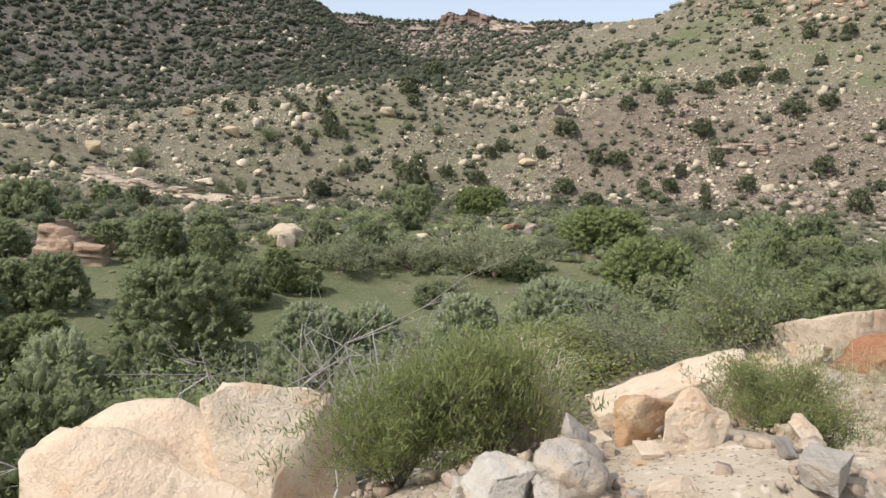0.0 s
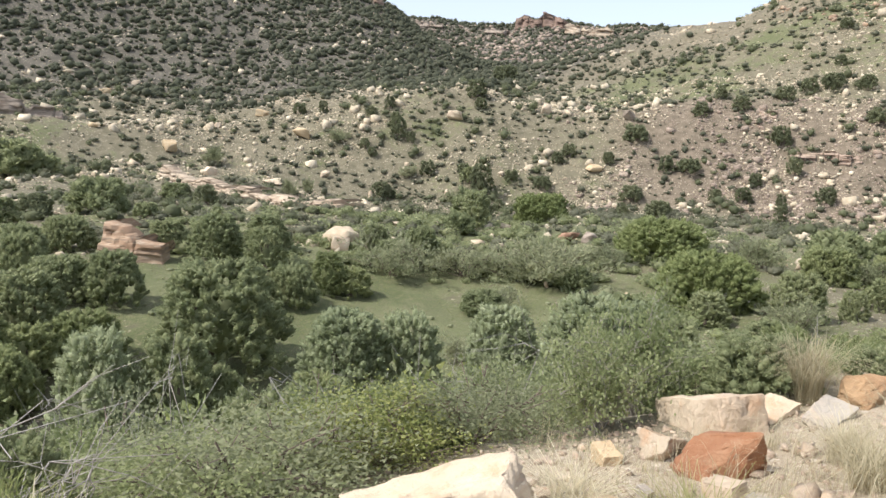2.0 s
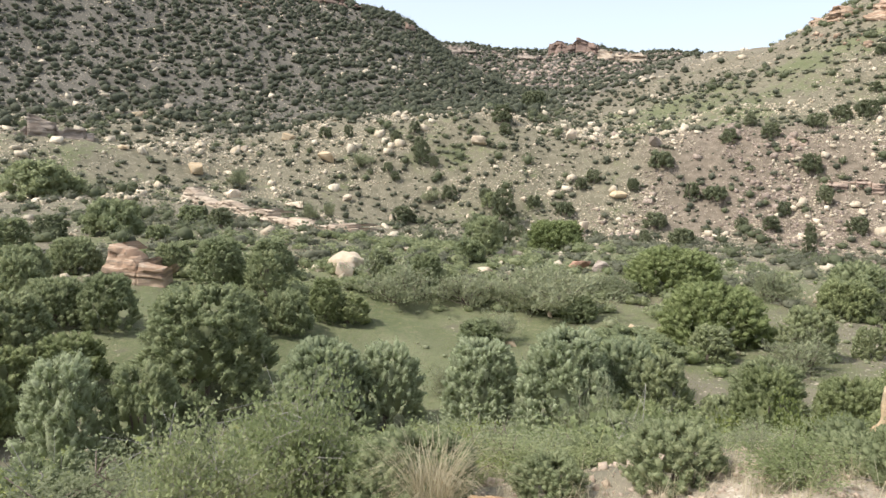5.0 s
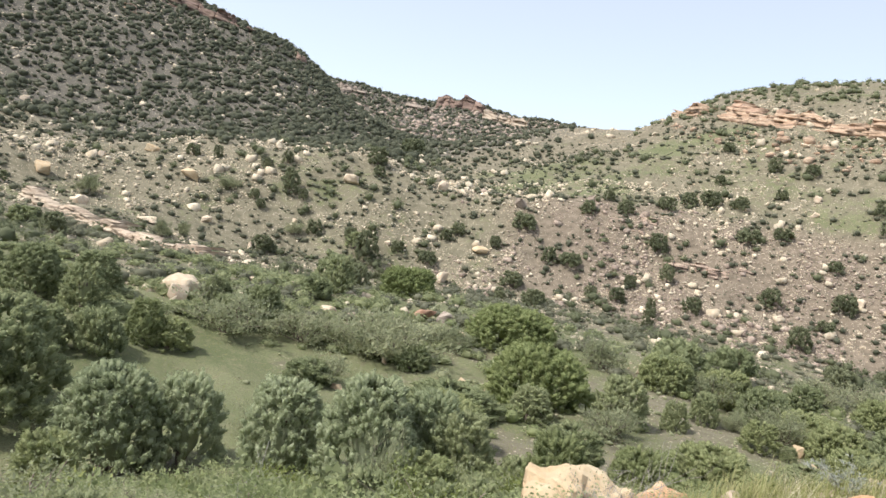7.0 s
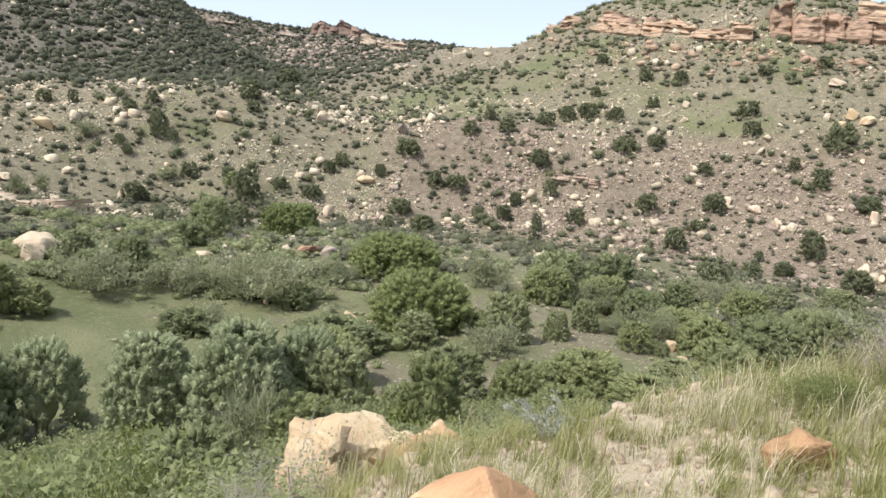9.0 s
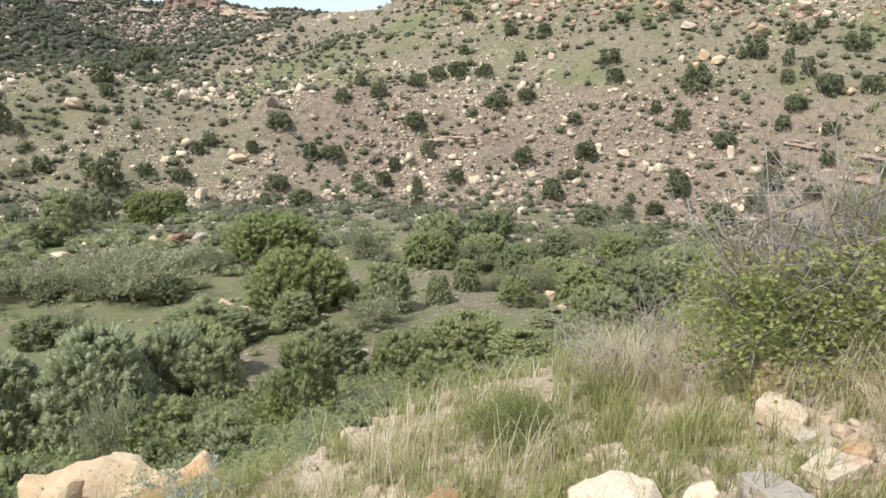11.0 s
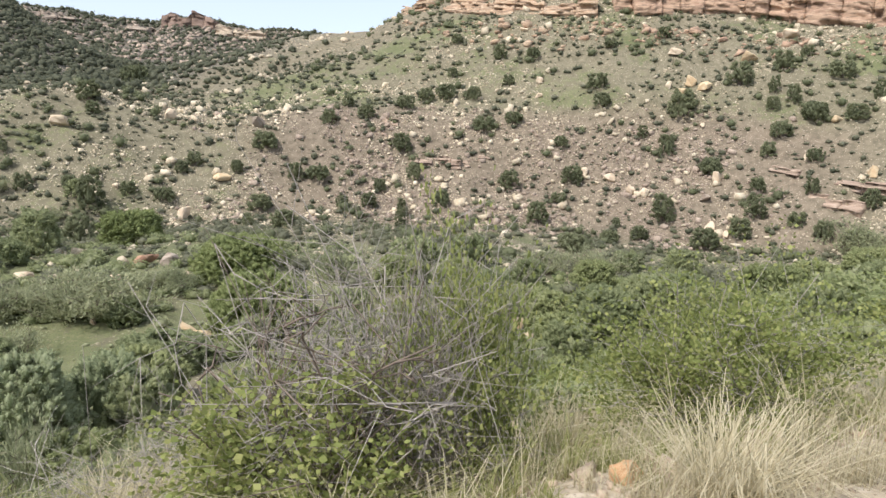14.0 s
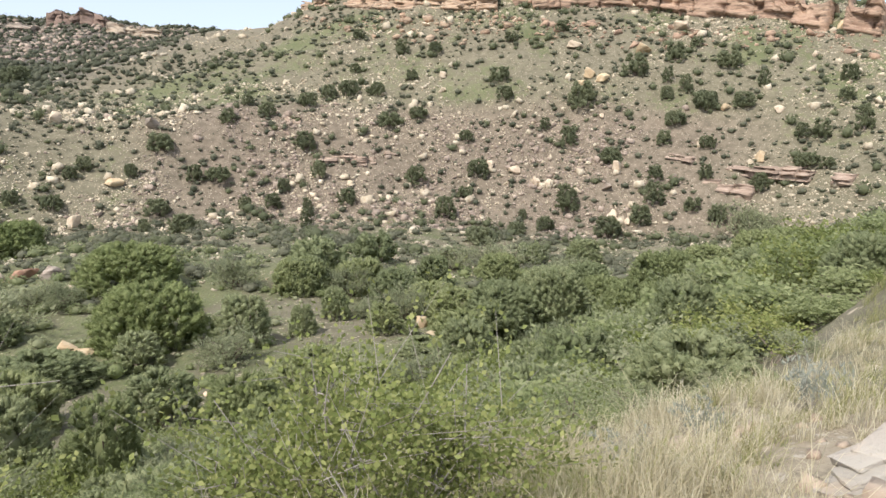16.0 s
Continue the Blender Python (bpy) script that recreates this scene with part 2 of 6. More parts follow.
def rock_material(name, light, dark, stain, scale=1.0, beds=0.0):
    m, nt, b = material(name)
    info = nt.nodes.new("ShaderNodeObjectInfo")
    geo = nt.nodes.new("ShaderNodeNewGeometry")
    tc = nt.nodes.new("ShaderNodeTexCoord")
    pos = geo.outputs["Position"]
    if beds:
        flat = nt.nodes.new("ShaderNodeVectorMath")
        flat.operation = "MULTIPLY"
        flat.inputs[1].default_value = (0.25, 0.25, beds)
        nt.links.new(pos, flat.inputs[0])
        pos = flat.outputs[0]
    big, mid, fine = texture(nt, 1.1 * scale, 5, 0.55, pos), texture(nt, 5 * scale, 8, 0.65, pos), texture(nt, 38 * scale, 6, 0.7, pos)
    col = mixed(nt, ramp(nt, big, [(0.38, (0, 0, 0)), (0.62, (1, 1, 1))]).outputs[0], light, dark)
    col = mixed(nt, ramp(nt, mid, [(0.52, (0, 0, 0)), (0.70, (1, 1, 1))]).outputs[0], col, stain)
    col = mixed(nt, ramp(nt, fine, [(0.27, (1, 1, 1)), (0.40, (0, 0, 0))]).outputs[0], col, mixed(nt, 0.4, col, (0.16, 0.13, 0.10)))
    if beds:
        seam = texture(nt, 2.2 * scale, 3, 0.5, pos)
        col = mixed(nt, ramp(nt, seam, [(0.40, (1, 1, 1)), (0.47, (0, 0, 0))]).outputs[0], col, mixed(nt, 0.65, col, (0.12, 0.085, 0.06)))
    hsv = node(nt, "ShaderNodeHueSaturation")
    add = nt.nodes.new("ShaderNodeMath")
    add.operation = "ADD"
    nt.links.new(info.outputs["Random"], add.inputs[0])
    nt.links.new(geo.outputs["Random Per Island"], add.inputs[1])
    val = nt.nodes.new("ShaderNodeMapRange")
    val.inputs["From Max"].default_value = 2.0
    val.inputs["To Min"].default_value, val.inputs["To Max"].default_value = 0.76, 1.26
    nt.links.new(add.outputs[0], val.inputs["Value"])
    nt.links.new(val.outputs[0], hsv.inputs["Value"])
    nt.links.new(col, hsv.inputs["Color"])
    nt.links.new(hsv.outputs[0], b.inputs["Base Color"])
    b.inputs["Roughness"].default_value = 0.9
    rel = nt.nodes.new("ShaderNodeMath")
    rel.operation = "MULTIPLY_ADD"
    nt.links.new(fine, rel.inputs[0])
    rel.inputs[1].default_value = 0.16
    nt.links.new(mid, rel.inputs[2])
    bump(nt, rel.outputs[0], 0.8, 0.07 / scale, b)
    return m


def leaf_material(name, a, b2, c, thin=0.25):
    """Foliage: three greens by island and by object, some light through the leaf."""
    m, nt, b = material(name)
    geo = nt.nodes.new("ShaderNodeNewGeometry")
    info = nt.nodes.new("ShaderNodeObjectInfo")
    add = nt.nodes.new("ShaderNodeMath")
    add.operation = "MULTIPLY_ADD"
    nt.links.new(info.outputs["Random"], add.inputs[0])
    add.inputs[1].default_value = 0.55
    part_of = nt.nodes.new("ShaderNodeMath")
    part_of.operation = "MULTIPLY"
    part_of.inputs[1].default_value = 0.6
    nt.links.new(geo.outputs["Random Per Island"], part_of.inputs[0])
    nt.links.new(part_of.outputs[0], add.inputs[2])
    col = ramp(nt, add.outputs[0], [(0.0, a), (0.55, b2), (1.0, c)]).outputs[0]
    nt.links.new(col, b.inputs["Base Color"])
    b.inputs["Roughness"].default_value = 0.75
    b.inputs["Specular IOR Level"].default_value = 0.25
    tr = nt.nodes.new("ShaderNodeBsdfTranslucent")
    nt.links.new(col, tr.inputs["Color"])
    mix = nt.nodes.new("ShaderNodeMixShader")
    mix.inputs[0].default_value = thin
    nt.links.new(b.outputs[0], mix.inputs[1])
    nt.links.new(tr.outputs[0], mix.inputs[2])
    nt.links.new(mix.outputs[0], nt.nodes["Material Output"].inputs["Surface"])
    return m


def bark_material(name, a, c):
    m, nt, b = material(name)
    col = mixed(nt, texture(nt, 30, 5, 0.6), a, c)
    nt.links.new(col, b.inputs["Base Color"])
    b.inputs["Roughness"].default_value = 0.9
    return m


GROUND = ground_material()
SANDSTONE = rock_material("pale sandstone", (0.66, 0.565, 0.44), (0.55, 0.44, 0.33), (0.55, 0.37, 0.24))
CREAM_STONE = rock_material("bright cream sandstone", (0.54, 0.47, 0.36), (0.45, 0.37, 0.27), (0.62, 0.48, 0.34))
ORANGE_STONE = rock_material("ochre sandstone", (0.52, 0.35, 0.20), (0.42, 0.25, 0.14), (0.60, 0.48, 0.33))
GREY_STONE = rock_material("grey weathered stone", (0.46, 0.43, 0.38), (0.36, 0.32, 0.28), (0.50, 0.40, 0.30))
RED_STONE = rock_material("red sandstone", (0.36, 0.205, 0.135), (0.29, 0.175, 0.13), (0.42, 0.29, 0.21), 0.5)
FAR_STONE = rock_material("scattered pale stone", (0.60, 0.535, 0.42), (0.43, 0.365, 0.27), (0.50, 0.39, 0.265), 0.5)
PINK_STONE = rock_material("pinkish talus stone", (0.38, 0.31, 0.255), (0.28, 0.22, 0.18), (0.43, 0.36, 0.30), 0.5)
ORANGE_CLIFF = rock_material("banded orange sandstone", (0.44, 0.33, 0.235), (0.34, 0.225, 0.15), (0.57, 0.48, 0.38), 0.5, 2.4)
RED_CLIFF = rock_material("reddish cliff sandstone", (0.40, 0.28, 0.20), (0.31, 0.205, 0.148), (0.48, 0.375, 0.28), 0.5, 1.5)
GREY_CLIFF = rock_material("grey layered stone", (0.33, 0.28, 0.235), (0.24, 0.20, 0.165), (0.40, 0.34, 0.28), 0.5, 2.4)
MESA_CLIFF = rock_material("dark red mesa sandstone", (0.235, 0.165, 0.13), (0.18, 0.125, 0.105), (0.28, 0.215, 0.17), 0.5, 1.5)
CREAM_BEDS = rock_material("cream bedded sandstone", (0.50, 0.425, 0.33), (0.36, 0.28, 0.21), (0.55, 0.48, 0.38), 0.5, 3.0)
TALUS_BEDS = rock_material("pinkish bedded stone", (0.40, 0.31, 0.245), (0.29, 0.215, 0.17), (0.46, 0.38, 0.31), 0.5, 2.4)
RUST_STONE = rock_material("rust red stone", (0.36, 0.17, 0.085), (0.30, 0.145, 0.08), (0.42, 0.26, 0.16))
OCHRE_PALE = rock_material("pale yellow stone", (0.54, 0.45, 0.31), (0.46, 0.34, 0.21), (0.50, 0.36, 0.22))
PEBBLE = rock_material("mixed gravel", (0.56, 0.46, 0.37), (0.40, 0.31, 0.24), (0.52, 0.40, 0.28), 2.0)
JUNIPER = leaf_material("juniper foliage", (0.204, 0.240, 0.130), (0.282, 0.320, 0.175), (0.392, 0.421, 0.244), 0.5)
OLIVE_JUNIPER = leaf_material("olive juniper foliage", (0.207, 0.244, 0.116), (0.289, 0.327, 0.159), (0.392, 0.421, 0.224), 0.5)
FROST_JUNIPER = leaf_material("frosted juniper foliage", (0.261, 0.307, 0.186), (0.360, 0.406, 0.249), (0.481, 0.522, 0.348), 0.5)
BRIGHT_JUNIPER = leaf_material("bright shrub foliage", (0.192, 0.236, 0.100), (0.264, 0.310, 0.134), (0.358, 0.396, 0.190), 0.5)
HILL_JUNIPER = leaf_material("dark hillside juniper", (0.158, 0.180, 0.108), (0.212, 0.236, 0.140), (0.285, 0.306, 0.188), 0.5)
# Dull brush green for far plants, greyed in the colour in place of haze.
HAZED_SAGE = leaf_material("hillside brush greyed for haze", (0.162, 0.173, 0.121), (0.216, 0.225, 0.160), (0.281, 0.286, 0.205), 0.5)
# Dark hill brush; base colour raised and greyed to carry the haze of distance.
HAZED_GREEN = leaf_material("hill brush green lifted for haze", (0.106, 0.120, 0.084), (0.146, 0.160, 0.112), (0.195, 0.206, 0.142), 0.5)
SAGE = leaf_material("grey green foliage", (0.241, 0.269, 0.162), (0.325, 0.353, 0.218), (0.414, 0.431, 0.280), 0.5)
OLIVE = leaf_material("olive leaves", (0.201, 0.244, 0.113), (0.282, 0.328, 0.159), (0.391, 0.425, 0.232), 0.5)
BROAD = leaf_material("broad leaves", (0.125, 0.158, 0.052), (0.220, 0.262, 0.086), (0.39, 0.405, 0.165), 0.42)
BRIGHT = leaf_material("bright green stems", (0.190, 0.230, 0.085), (0.280, 0.322, 0.130), (0.44, 0.440, 0.215), 0.5)
DRY = leaf_material("dry grass", (0.36, 0.315, 0.205), (0.54, 0.490, 0.345), (0.74, 0.690, 0.53), 0.45)
GREEN_GRASS = leaf_material("green grass blades", (0.20, 0.225, 0.080), (0.30, 0.32, 0.13), (0.46, 0.43, 0.24), 0.45)
SILVER = leaf_material("silvery leaves", (0.27, 0.30, 0.25), (0.36, 0.39, 0.34), (0.46, 0.48, 0.42), 0.3)
BARK = bark_material("grey brown bark", (0.12, 0.09, 0.07), (0.22, 0.18, 0.15))
DEAD = bark_material("bleached dead wood", (0.26, 0.24, 0.22), (0.50, 0.475, 0.45))
TWIG = bark_material("grey brown twigs", (0.24, 0.215, 0.195), (0.48, 0.445, 0.415))


# ---------------------------------------------------------------- mesh tools
def mesh_from(name, verts, faces, mat, smooth_faces=False):
    """One mesh from arrays; faces is an (n, 3) or (n, 4) array, or a list of such."""
    me = bpy.data.meshes.new(name)
    if not isinstance(faces, list):
        faces = [faces]
    faces = [np.asarray(f) for f in faces if len(f)]
    loops = np.concatenate([f.ravel() for f in faces]).astype(np.int32)
    sizes = np.concatenate([np.full(len(f), f.shape[1]) for f in faces]).astype(np.int32)
    verts = np.asarray(verts, np.float32)
    me.vertices.add(len(verts))
    me.vertices.foreach_set("co", verts.ravel())
    me.loops.add(len(loops))
    me.loops.foreach_set("vertex_index", loops)
    me.polygons.add(len(sizes))
    me.polygons.foreach_set("loop_start", np.concatenate([[0], np.cumsum(sizes)[:-1]]).astype(np.int32))
    if smooth_faces:
        me.polygons.foreach_set("use_smooth", np.ones(len(sizes), bool))
    me.update(calc_edges=True)
    me.materials.append(mat)
    return me


def child(name, me, parent, label=""):
    ob = new(name, me)
    ob.parent = parent
    return tagged(ob, label) if label else ob


def thing(name, label, category, group="", kind=""):
    return tagged(new(name), label, category, group, kind)


# ---------------------------------------------------------------- the ground
def build_ground():
    fine = np.arange(-48, 78.01, 0.34)
    rest = np.arange(82, 311.9, 4.0)
    az = np.radians(np.concatenate([fine, rest]))
    rad = np.concatenate([[0.25], np.geomspace(0.5, 120, 250), np.linspace(121, 300, 130), np.linspace(303, 620, 90), np.geomspace(630, 4000, 40)])
    A, R = np.meshgrid(az, rad)
    X, Y = OX + R * np.sin(A), OY + R * np.cos(A)
    Z = land(X, Y)
    Z = Z - np.maximum(R - 900, 0) * 0.012
    nr, na = A.shape
    idx = np.arange(nr * na).reshape(nr, na)
    nxt = np.roll(idx, -1, axis=1)
    quads = np.stack([idx[:-1], idx[1:], nxt[1:], nxt[:-1]], -1).reshape(-1, 4)
    verts = np.stack([X, Y, Z], -1).reshape(-1, 3)
    verts = np.vstack([verts, [[OX, OY, float(land(OX, OY))]]])
    cap = np.stack([np.full(na, len(verts) - 1), idx[0], nxt[0]], -1)
    me = mesh_from("ground", verts, [quads[:, ::-1], cap[:, ::-1]], GROUND, True)
    x, y = verts[:, 0], verts[:, 1]
    r, b = np.hypot(x - OX, y - OY), np.degrees(np.arctan2(x - OX, y - OY))
    for key, v in zip(("green", "pink", "near", "dark_hill"), zones(x, y, r, b)):
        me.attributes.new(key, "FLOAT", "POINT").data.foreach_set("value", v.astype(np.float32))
    return tagged(new("ground", me), "rocky canyon ground with grass, gravel and bare soil", "ground", kind="structure")


def zones(x, y, r, b):
    """How grassy, how pinkish and how gravelly the ground is, and how much darker on the left hill."""
    ty, tz = trail(x)
    d = y - ty
    patch = 0.7 * waves.sum(x, y, 30, 2) + 0.8 * waves2.sum(x, y, 9, 4, 0.6)
    meadow = smooth(38, 48, r) * (1 - smooth(66, 86, r + 14 * waves.sum(x, y, 12, 3))) * smooth(-40, -25, b) * (1 - smooth(2, 12, b + 10 * waves2.sum(x, y, 11, 3)))
    shelf = smooth(181, 192, r) * (1 - smooth(225, 250, r)) * smooth(4, 9, b) * (1 - smooth(36, 46, b))
    open_floor = smooth(36, 46, r) * (1 - smooth(82, 104, r + 14 * waves.sum(x, y, 12, 3))) * smooth(0, 12, b)
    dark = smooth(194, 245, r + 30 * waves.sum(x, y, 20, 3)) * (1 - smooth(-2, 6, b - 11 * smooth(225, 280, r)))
    green = np.clip(0.30 - 0.10 * dark + 0.9 * patch + 0.75 * meadow + 0.42 * open_floor + 0.22 * shelf + 0.4 * smooth(6, 14, d) * (1 - smooth(35, 45, r)), 0, 1)
    talus = smooth(148, 158, r) * (1 - smooth(184, 192, r)) * smooth(8, 16, b) * (1 - smooth(50, 60, b))
    green = green * (1 - 0.85 * talus)
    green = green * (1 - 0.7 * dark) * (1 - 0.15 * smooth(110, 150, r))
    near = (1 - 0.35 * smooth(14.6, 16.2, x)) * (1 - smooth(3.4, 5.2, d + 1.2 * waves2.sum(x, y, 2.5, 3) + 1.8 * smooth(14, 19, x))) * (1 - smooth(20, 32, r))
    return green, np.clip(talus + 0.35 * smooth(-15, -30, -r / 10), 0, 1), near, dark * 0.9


build_ground()
# where single plants and boulders stand: x, y, width, height
HILL_JUNIPERS = [
    (-60.9, 151.9, 3.0, 2.3), (-43.7, 82.1, 3.5, 2.8), (-36.8, 108.9, 3.7, 3.2), (-34.1, 188.2, 3.2, 2.9),
    (-29.4, 97.4, 2.8, 2.8), (-28.3, 187.6, 2.3, 3.3), (-16.4, 173.7, 2.1, 2.4), (-16.1, 184.6, 2.2, 2.8),
    (-14.6, 171.6, 2.1, 2.2), (-11.5, 187.5, 2.6, 3.3), (-11.1, 156.3, 4.8, 3.8), (-9.1, 177.5, 4.0, 6.4),
    (-5.8, 176.0, 2.1, 2.9), (-5.2, 74.1, 2.4, 2.9), (-1.8, 166.7, 3.3, 3.3), (-0.2, 71.8, 2.3, 3.1),
    (6.4, 164.0, 2.8, 3.0), (8.6, 130.3, 4.4, 5.0), (10.0, 158.7, 4.9, 7.3), (11.0, 187.5, 3.1, 2.9),
    (10.3, 193.3, 4.9, 4.9), (13.1, 151.2, 2.1, 2.6),
]
HILL_JUNIPERS_B = [
    (17.0, 163.4, 3.2, 2.7), (23.5, 263.4, 7.9, 5.9), (23.6, 161.6, 3.7, 2.7), (27.6, 168.4, 2.6, 2.6),
    (30.4, 170.5, 3.4, 3.1), (36.9, 142.9, 2.2, 2.0), (36.9, 144.9, 2.0, 2.2), (38.5, 165.8, 2.5, 2.8),
    (41.0, 153.9, 4.2, 3.5), (42.0, 136.7, 4.2, 3.4), (42.6, 138.8, 4.0, 3.0), (45.9, 170.9, 5.2, 3.4),
    (50.3, 161.6, 3.2, 3.7), (55.0, 160.4, 4.7, 2.8), (57.5, 150.9, 2.5, 2.5), (61.4, 174.0, 3.3, 3.5),
    (62.9, 149.9, 3.0, 3.2), (66.2, 140.3, 2.2, 3.8), (66.7, 154.0, 2.6, 2.8), (67.0, 87.6, 2.8, 2.3),
    (67.9, 179.7, 2.7, 3.0), (68.6, 145.6, 2.2, 4.9),
]
HILL_JUNIPERS_C = [
    (70.3, 173.4, 3.9, 3.4), (75.1, 80.4, 3.3, 2.6), (75.1, 154.7, 3.1, 3.5), (75.4, 163.1, 4.4, 4.3),
    (77.3, 145.2, 3.6, 3.6), (81.3, 176.0, 4.1, 3.3), (87.5, 111.8, 4.5, 3.0), (87.9, 177.6, 3.7, 3.4),
    (92.7, 176.2, 4.8, 4.0), (93.8, 132.7, 4.0, 4.7), (94.3, 146.0, 4.0, 4.3), (95.4, 160.8, 4.8, 3.2),
    (98.8, 173.3, 3.7, 3.4), (99.4, 186.9, 2.7, 2.4), (101.7, 137.2, 3.4, 2.9), (102.4, 119.8, 3.4, 2.5),
    (102.5, 159.3, 3.8, 3.0), (106.9, 200.4, 2.9, 2.9), (107.7, 141.1, 4.4, 4.2), (107.8, 125.0, 1.6, 2.4),
    (108.7, 118.8, 3.4, 3.0), (109.2, 173.7, 2.9, 2.9),
]
HILL_JUNIPERS_D = [
    (109.3, 148.7, 2.9, 2.4), (112.8, 185.3, 3.4, 4.3), (116.5, 121.3, 4.7, 5.9), (116.8, 109.4, 4.9, 4.5),
    (120.3, 180.0, 3.6, 3.0), (122.6, 151.5, 3.8, 3.6), (124.0, 107.5, 4.1, 3.6), (125.2, 157.4, 5.1, 3.9),
    (126.2, 140.6, 2.4, 3.2), (127.9, 133.9, 3.4, 5.2), (128.7, 108.9, 4.1, 5.1), (128.8, 136.5, 2.1, 2.6),
    (131.1, 123.9, 4.5, 3.2), (132.6, 102.2, 3.1, 2.9), (133.1, 96.4, 3.3, 3.5), (134.4, 113.8, 3.1, 2.9),
    (135.8, 138.7, 5.9, 6.7), (137.9, 170.0, 3.8, 2.9), (140.7, 105.8, 2.6, 3.5), (142.0, 118.7, 3.0, 3.3),
    (145.3, 96.5, 3.4, 3.6), (147.9, 111.9, 3.4, 2.7),
]
HILL_JUNIPERS_E = [
    (148.0, 121.0, 4.4, 3.3), (151.6, 137.3, 5.5, 5.8), (151.4, 126.9, 2.9, 3.2), (151.3, 164.4, 3.5, 3.2),
    (155.2, 93.0, 4.6, 2.7), (155.5, 130.3, 2.5, 4.1), (155.8, 89.1, 2.7, 2.5), (156.1, 119.7, 5.2, 3.9),
    (156.7, 125.8, 3.2, 4.6), (161.3, 98.5, 2.9, 3.6), (161.6, 113.5, 4.6, 3.6), (162.9, 95.1, 3.5, 4.7),
    (163.7, 135.3, 4.8, 4.8), (167.7, 89.0, 3.5, 5.8), (168.7, 113.5, 2.6, 5.8), (170.1, 124.5, 5.5, 3.6),
    (172.8, 136.5, 3.2, 2.9), (176.0, 97.9, 3.2, 2.7), (182.9, 101.5, 3.9, 3.9),
]
HILL_JUNIPERS += HILL_JUNIPERS_B
HILL_JUNIPERS += HILL_JUNIPERS_C
HILL_JUNIPERS += HILL_JUNIPERS_D
HILL_JUNIPERS += HILL_JUNIPERS_E
VALLEY_JUNIPERS = [
    (-86.5, 130.8, 6.1, 4.9), (-71.7, 126.7, 12.4, 6.7), (-42.0, 72.0, 4.5, 3.4), (-39.3, 64.0, 4.6, 4.1),
    (-39.2, 87.5, 6.7, 4.3), (-36.6, 105.2, 3.8, 3.0), (-32.7, 58.9, 5.8, 3.7), (-32.7, 67.1, 5.2, 3.3),
    (-32.6, 85.7, 2.8, 1.6), (-29.7, 54.7, 3.8, 4.2), (-25.5, 51.7, 5.0, 3.2), (-24.0, 69.3, 3.7, 3.2),
    (-23.7, 44.2, 5.1, 4.9), (-21.6, 51.7, 4.1, 3.9), (-18.3, 65.9, 5.0, 4.4), (-15.1, 70.8, 4.7, 3.8),
    (-13.6, 63.7, 3.5, 4.2), (-12.5, 53.7, 3.2, 3.1), (-11.9, 44.0, 8.0, 7.2), (-10.8, 34.0, 4.1, 6.3),
    (-9.7, 55.8, 3.9, 2.9), (-9.3, 35.8, 2.4, 5.8),
]
VALLEY_JUNIPERS_B = [
    (-4.9, 74.2, 2.8, 3.1), (-2.8, 70.6, 4.7, 2.5), (-2.0, 76.2, 2.1, 2.0), (-0.3, 72.2, 3.3, 3.9),
    (0.2, 71.5, 2.8, 4.2), (1.6, 72.2, 3.7, 2.4), (3.6, 85.2, 3.8, 2.3), (5.3, 58.7, 3.9, 1.8),
    (5.3, 97.1, 5.0, 5.1), (5.9, 91.1, 3.6, 5.1), (7.8, 161.8, 4.4, 3.7), (13.6, 65.1, 3.4, 2.1),
    (13.8, 36.9, 3.4, 3.9), (15.6, 52.8, 7.3, 2.4), (16.8, 36.3, 3.0, 1.9), (17.4, 38.3, 2.2, 0.8),
    (20.4, 40.7, 3.9, 3.0), (21.4, 53.6, 3.2, 2.6), (28.8, 54.8, 4.0, 3.9), (33.6, 55.8, 2.1, 2.5),
    (35.4, 29.9, 2.9, 2.2), (37.8, 59.2, 2.4, 2.8),
]
VALLEY_JUNIPERS += VALLEY_JUNIPERS_B
VALLEY_JUNIPERS_C = [
    (38.0, 39.3, 4.0, 3.6), (39.1, 46.9, 3.8, 1.1), (39.1, 69.0, 4.8, 3.6), (40.9, 51.9, 1.3, 1.2),
    (42.7, 75.7, 6.0, 3.9), (43.9, 43.2, 5.7, 4.9), (44.5, 45.0, 5.8, 5.1), (45.5, 63.2, 4.7, 3.3),
    (47.0, 41.8, 4.8, 5.3), (52.3, 67.8, 3.6, 3.6), (53.4, 84.1, 5.6, 3.5), (53.9, 51.2, 6.0, 4.1),
    (60.1, 53.1, 5.4, 3.1), (73.2, 78.5, 3.5, 2.9), (75.2, 70.6, 4.9, 3.9),
]
VALLEY_JUNIPERS += VALLEY_JUNIPERS_C
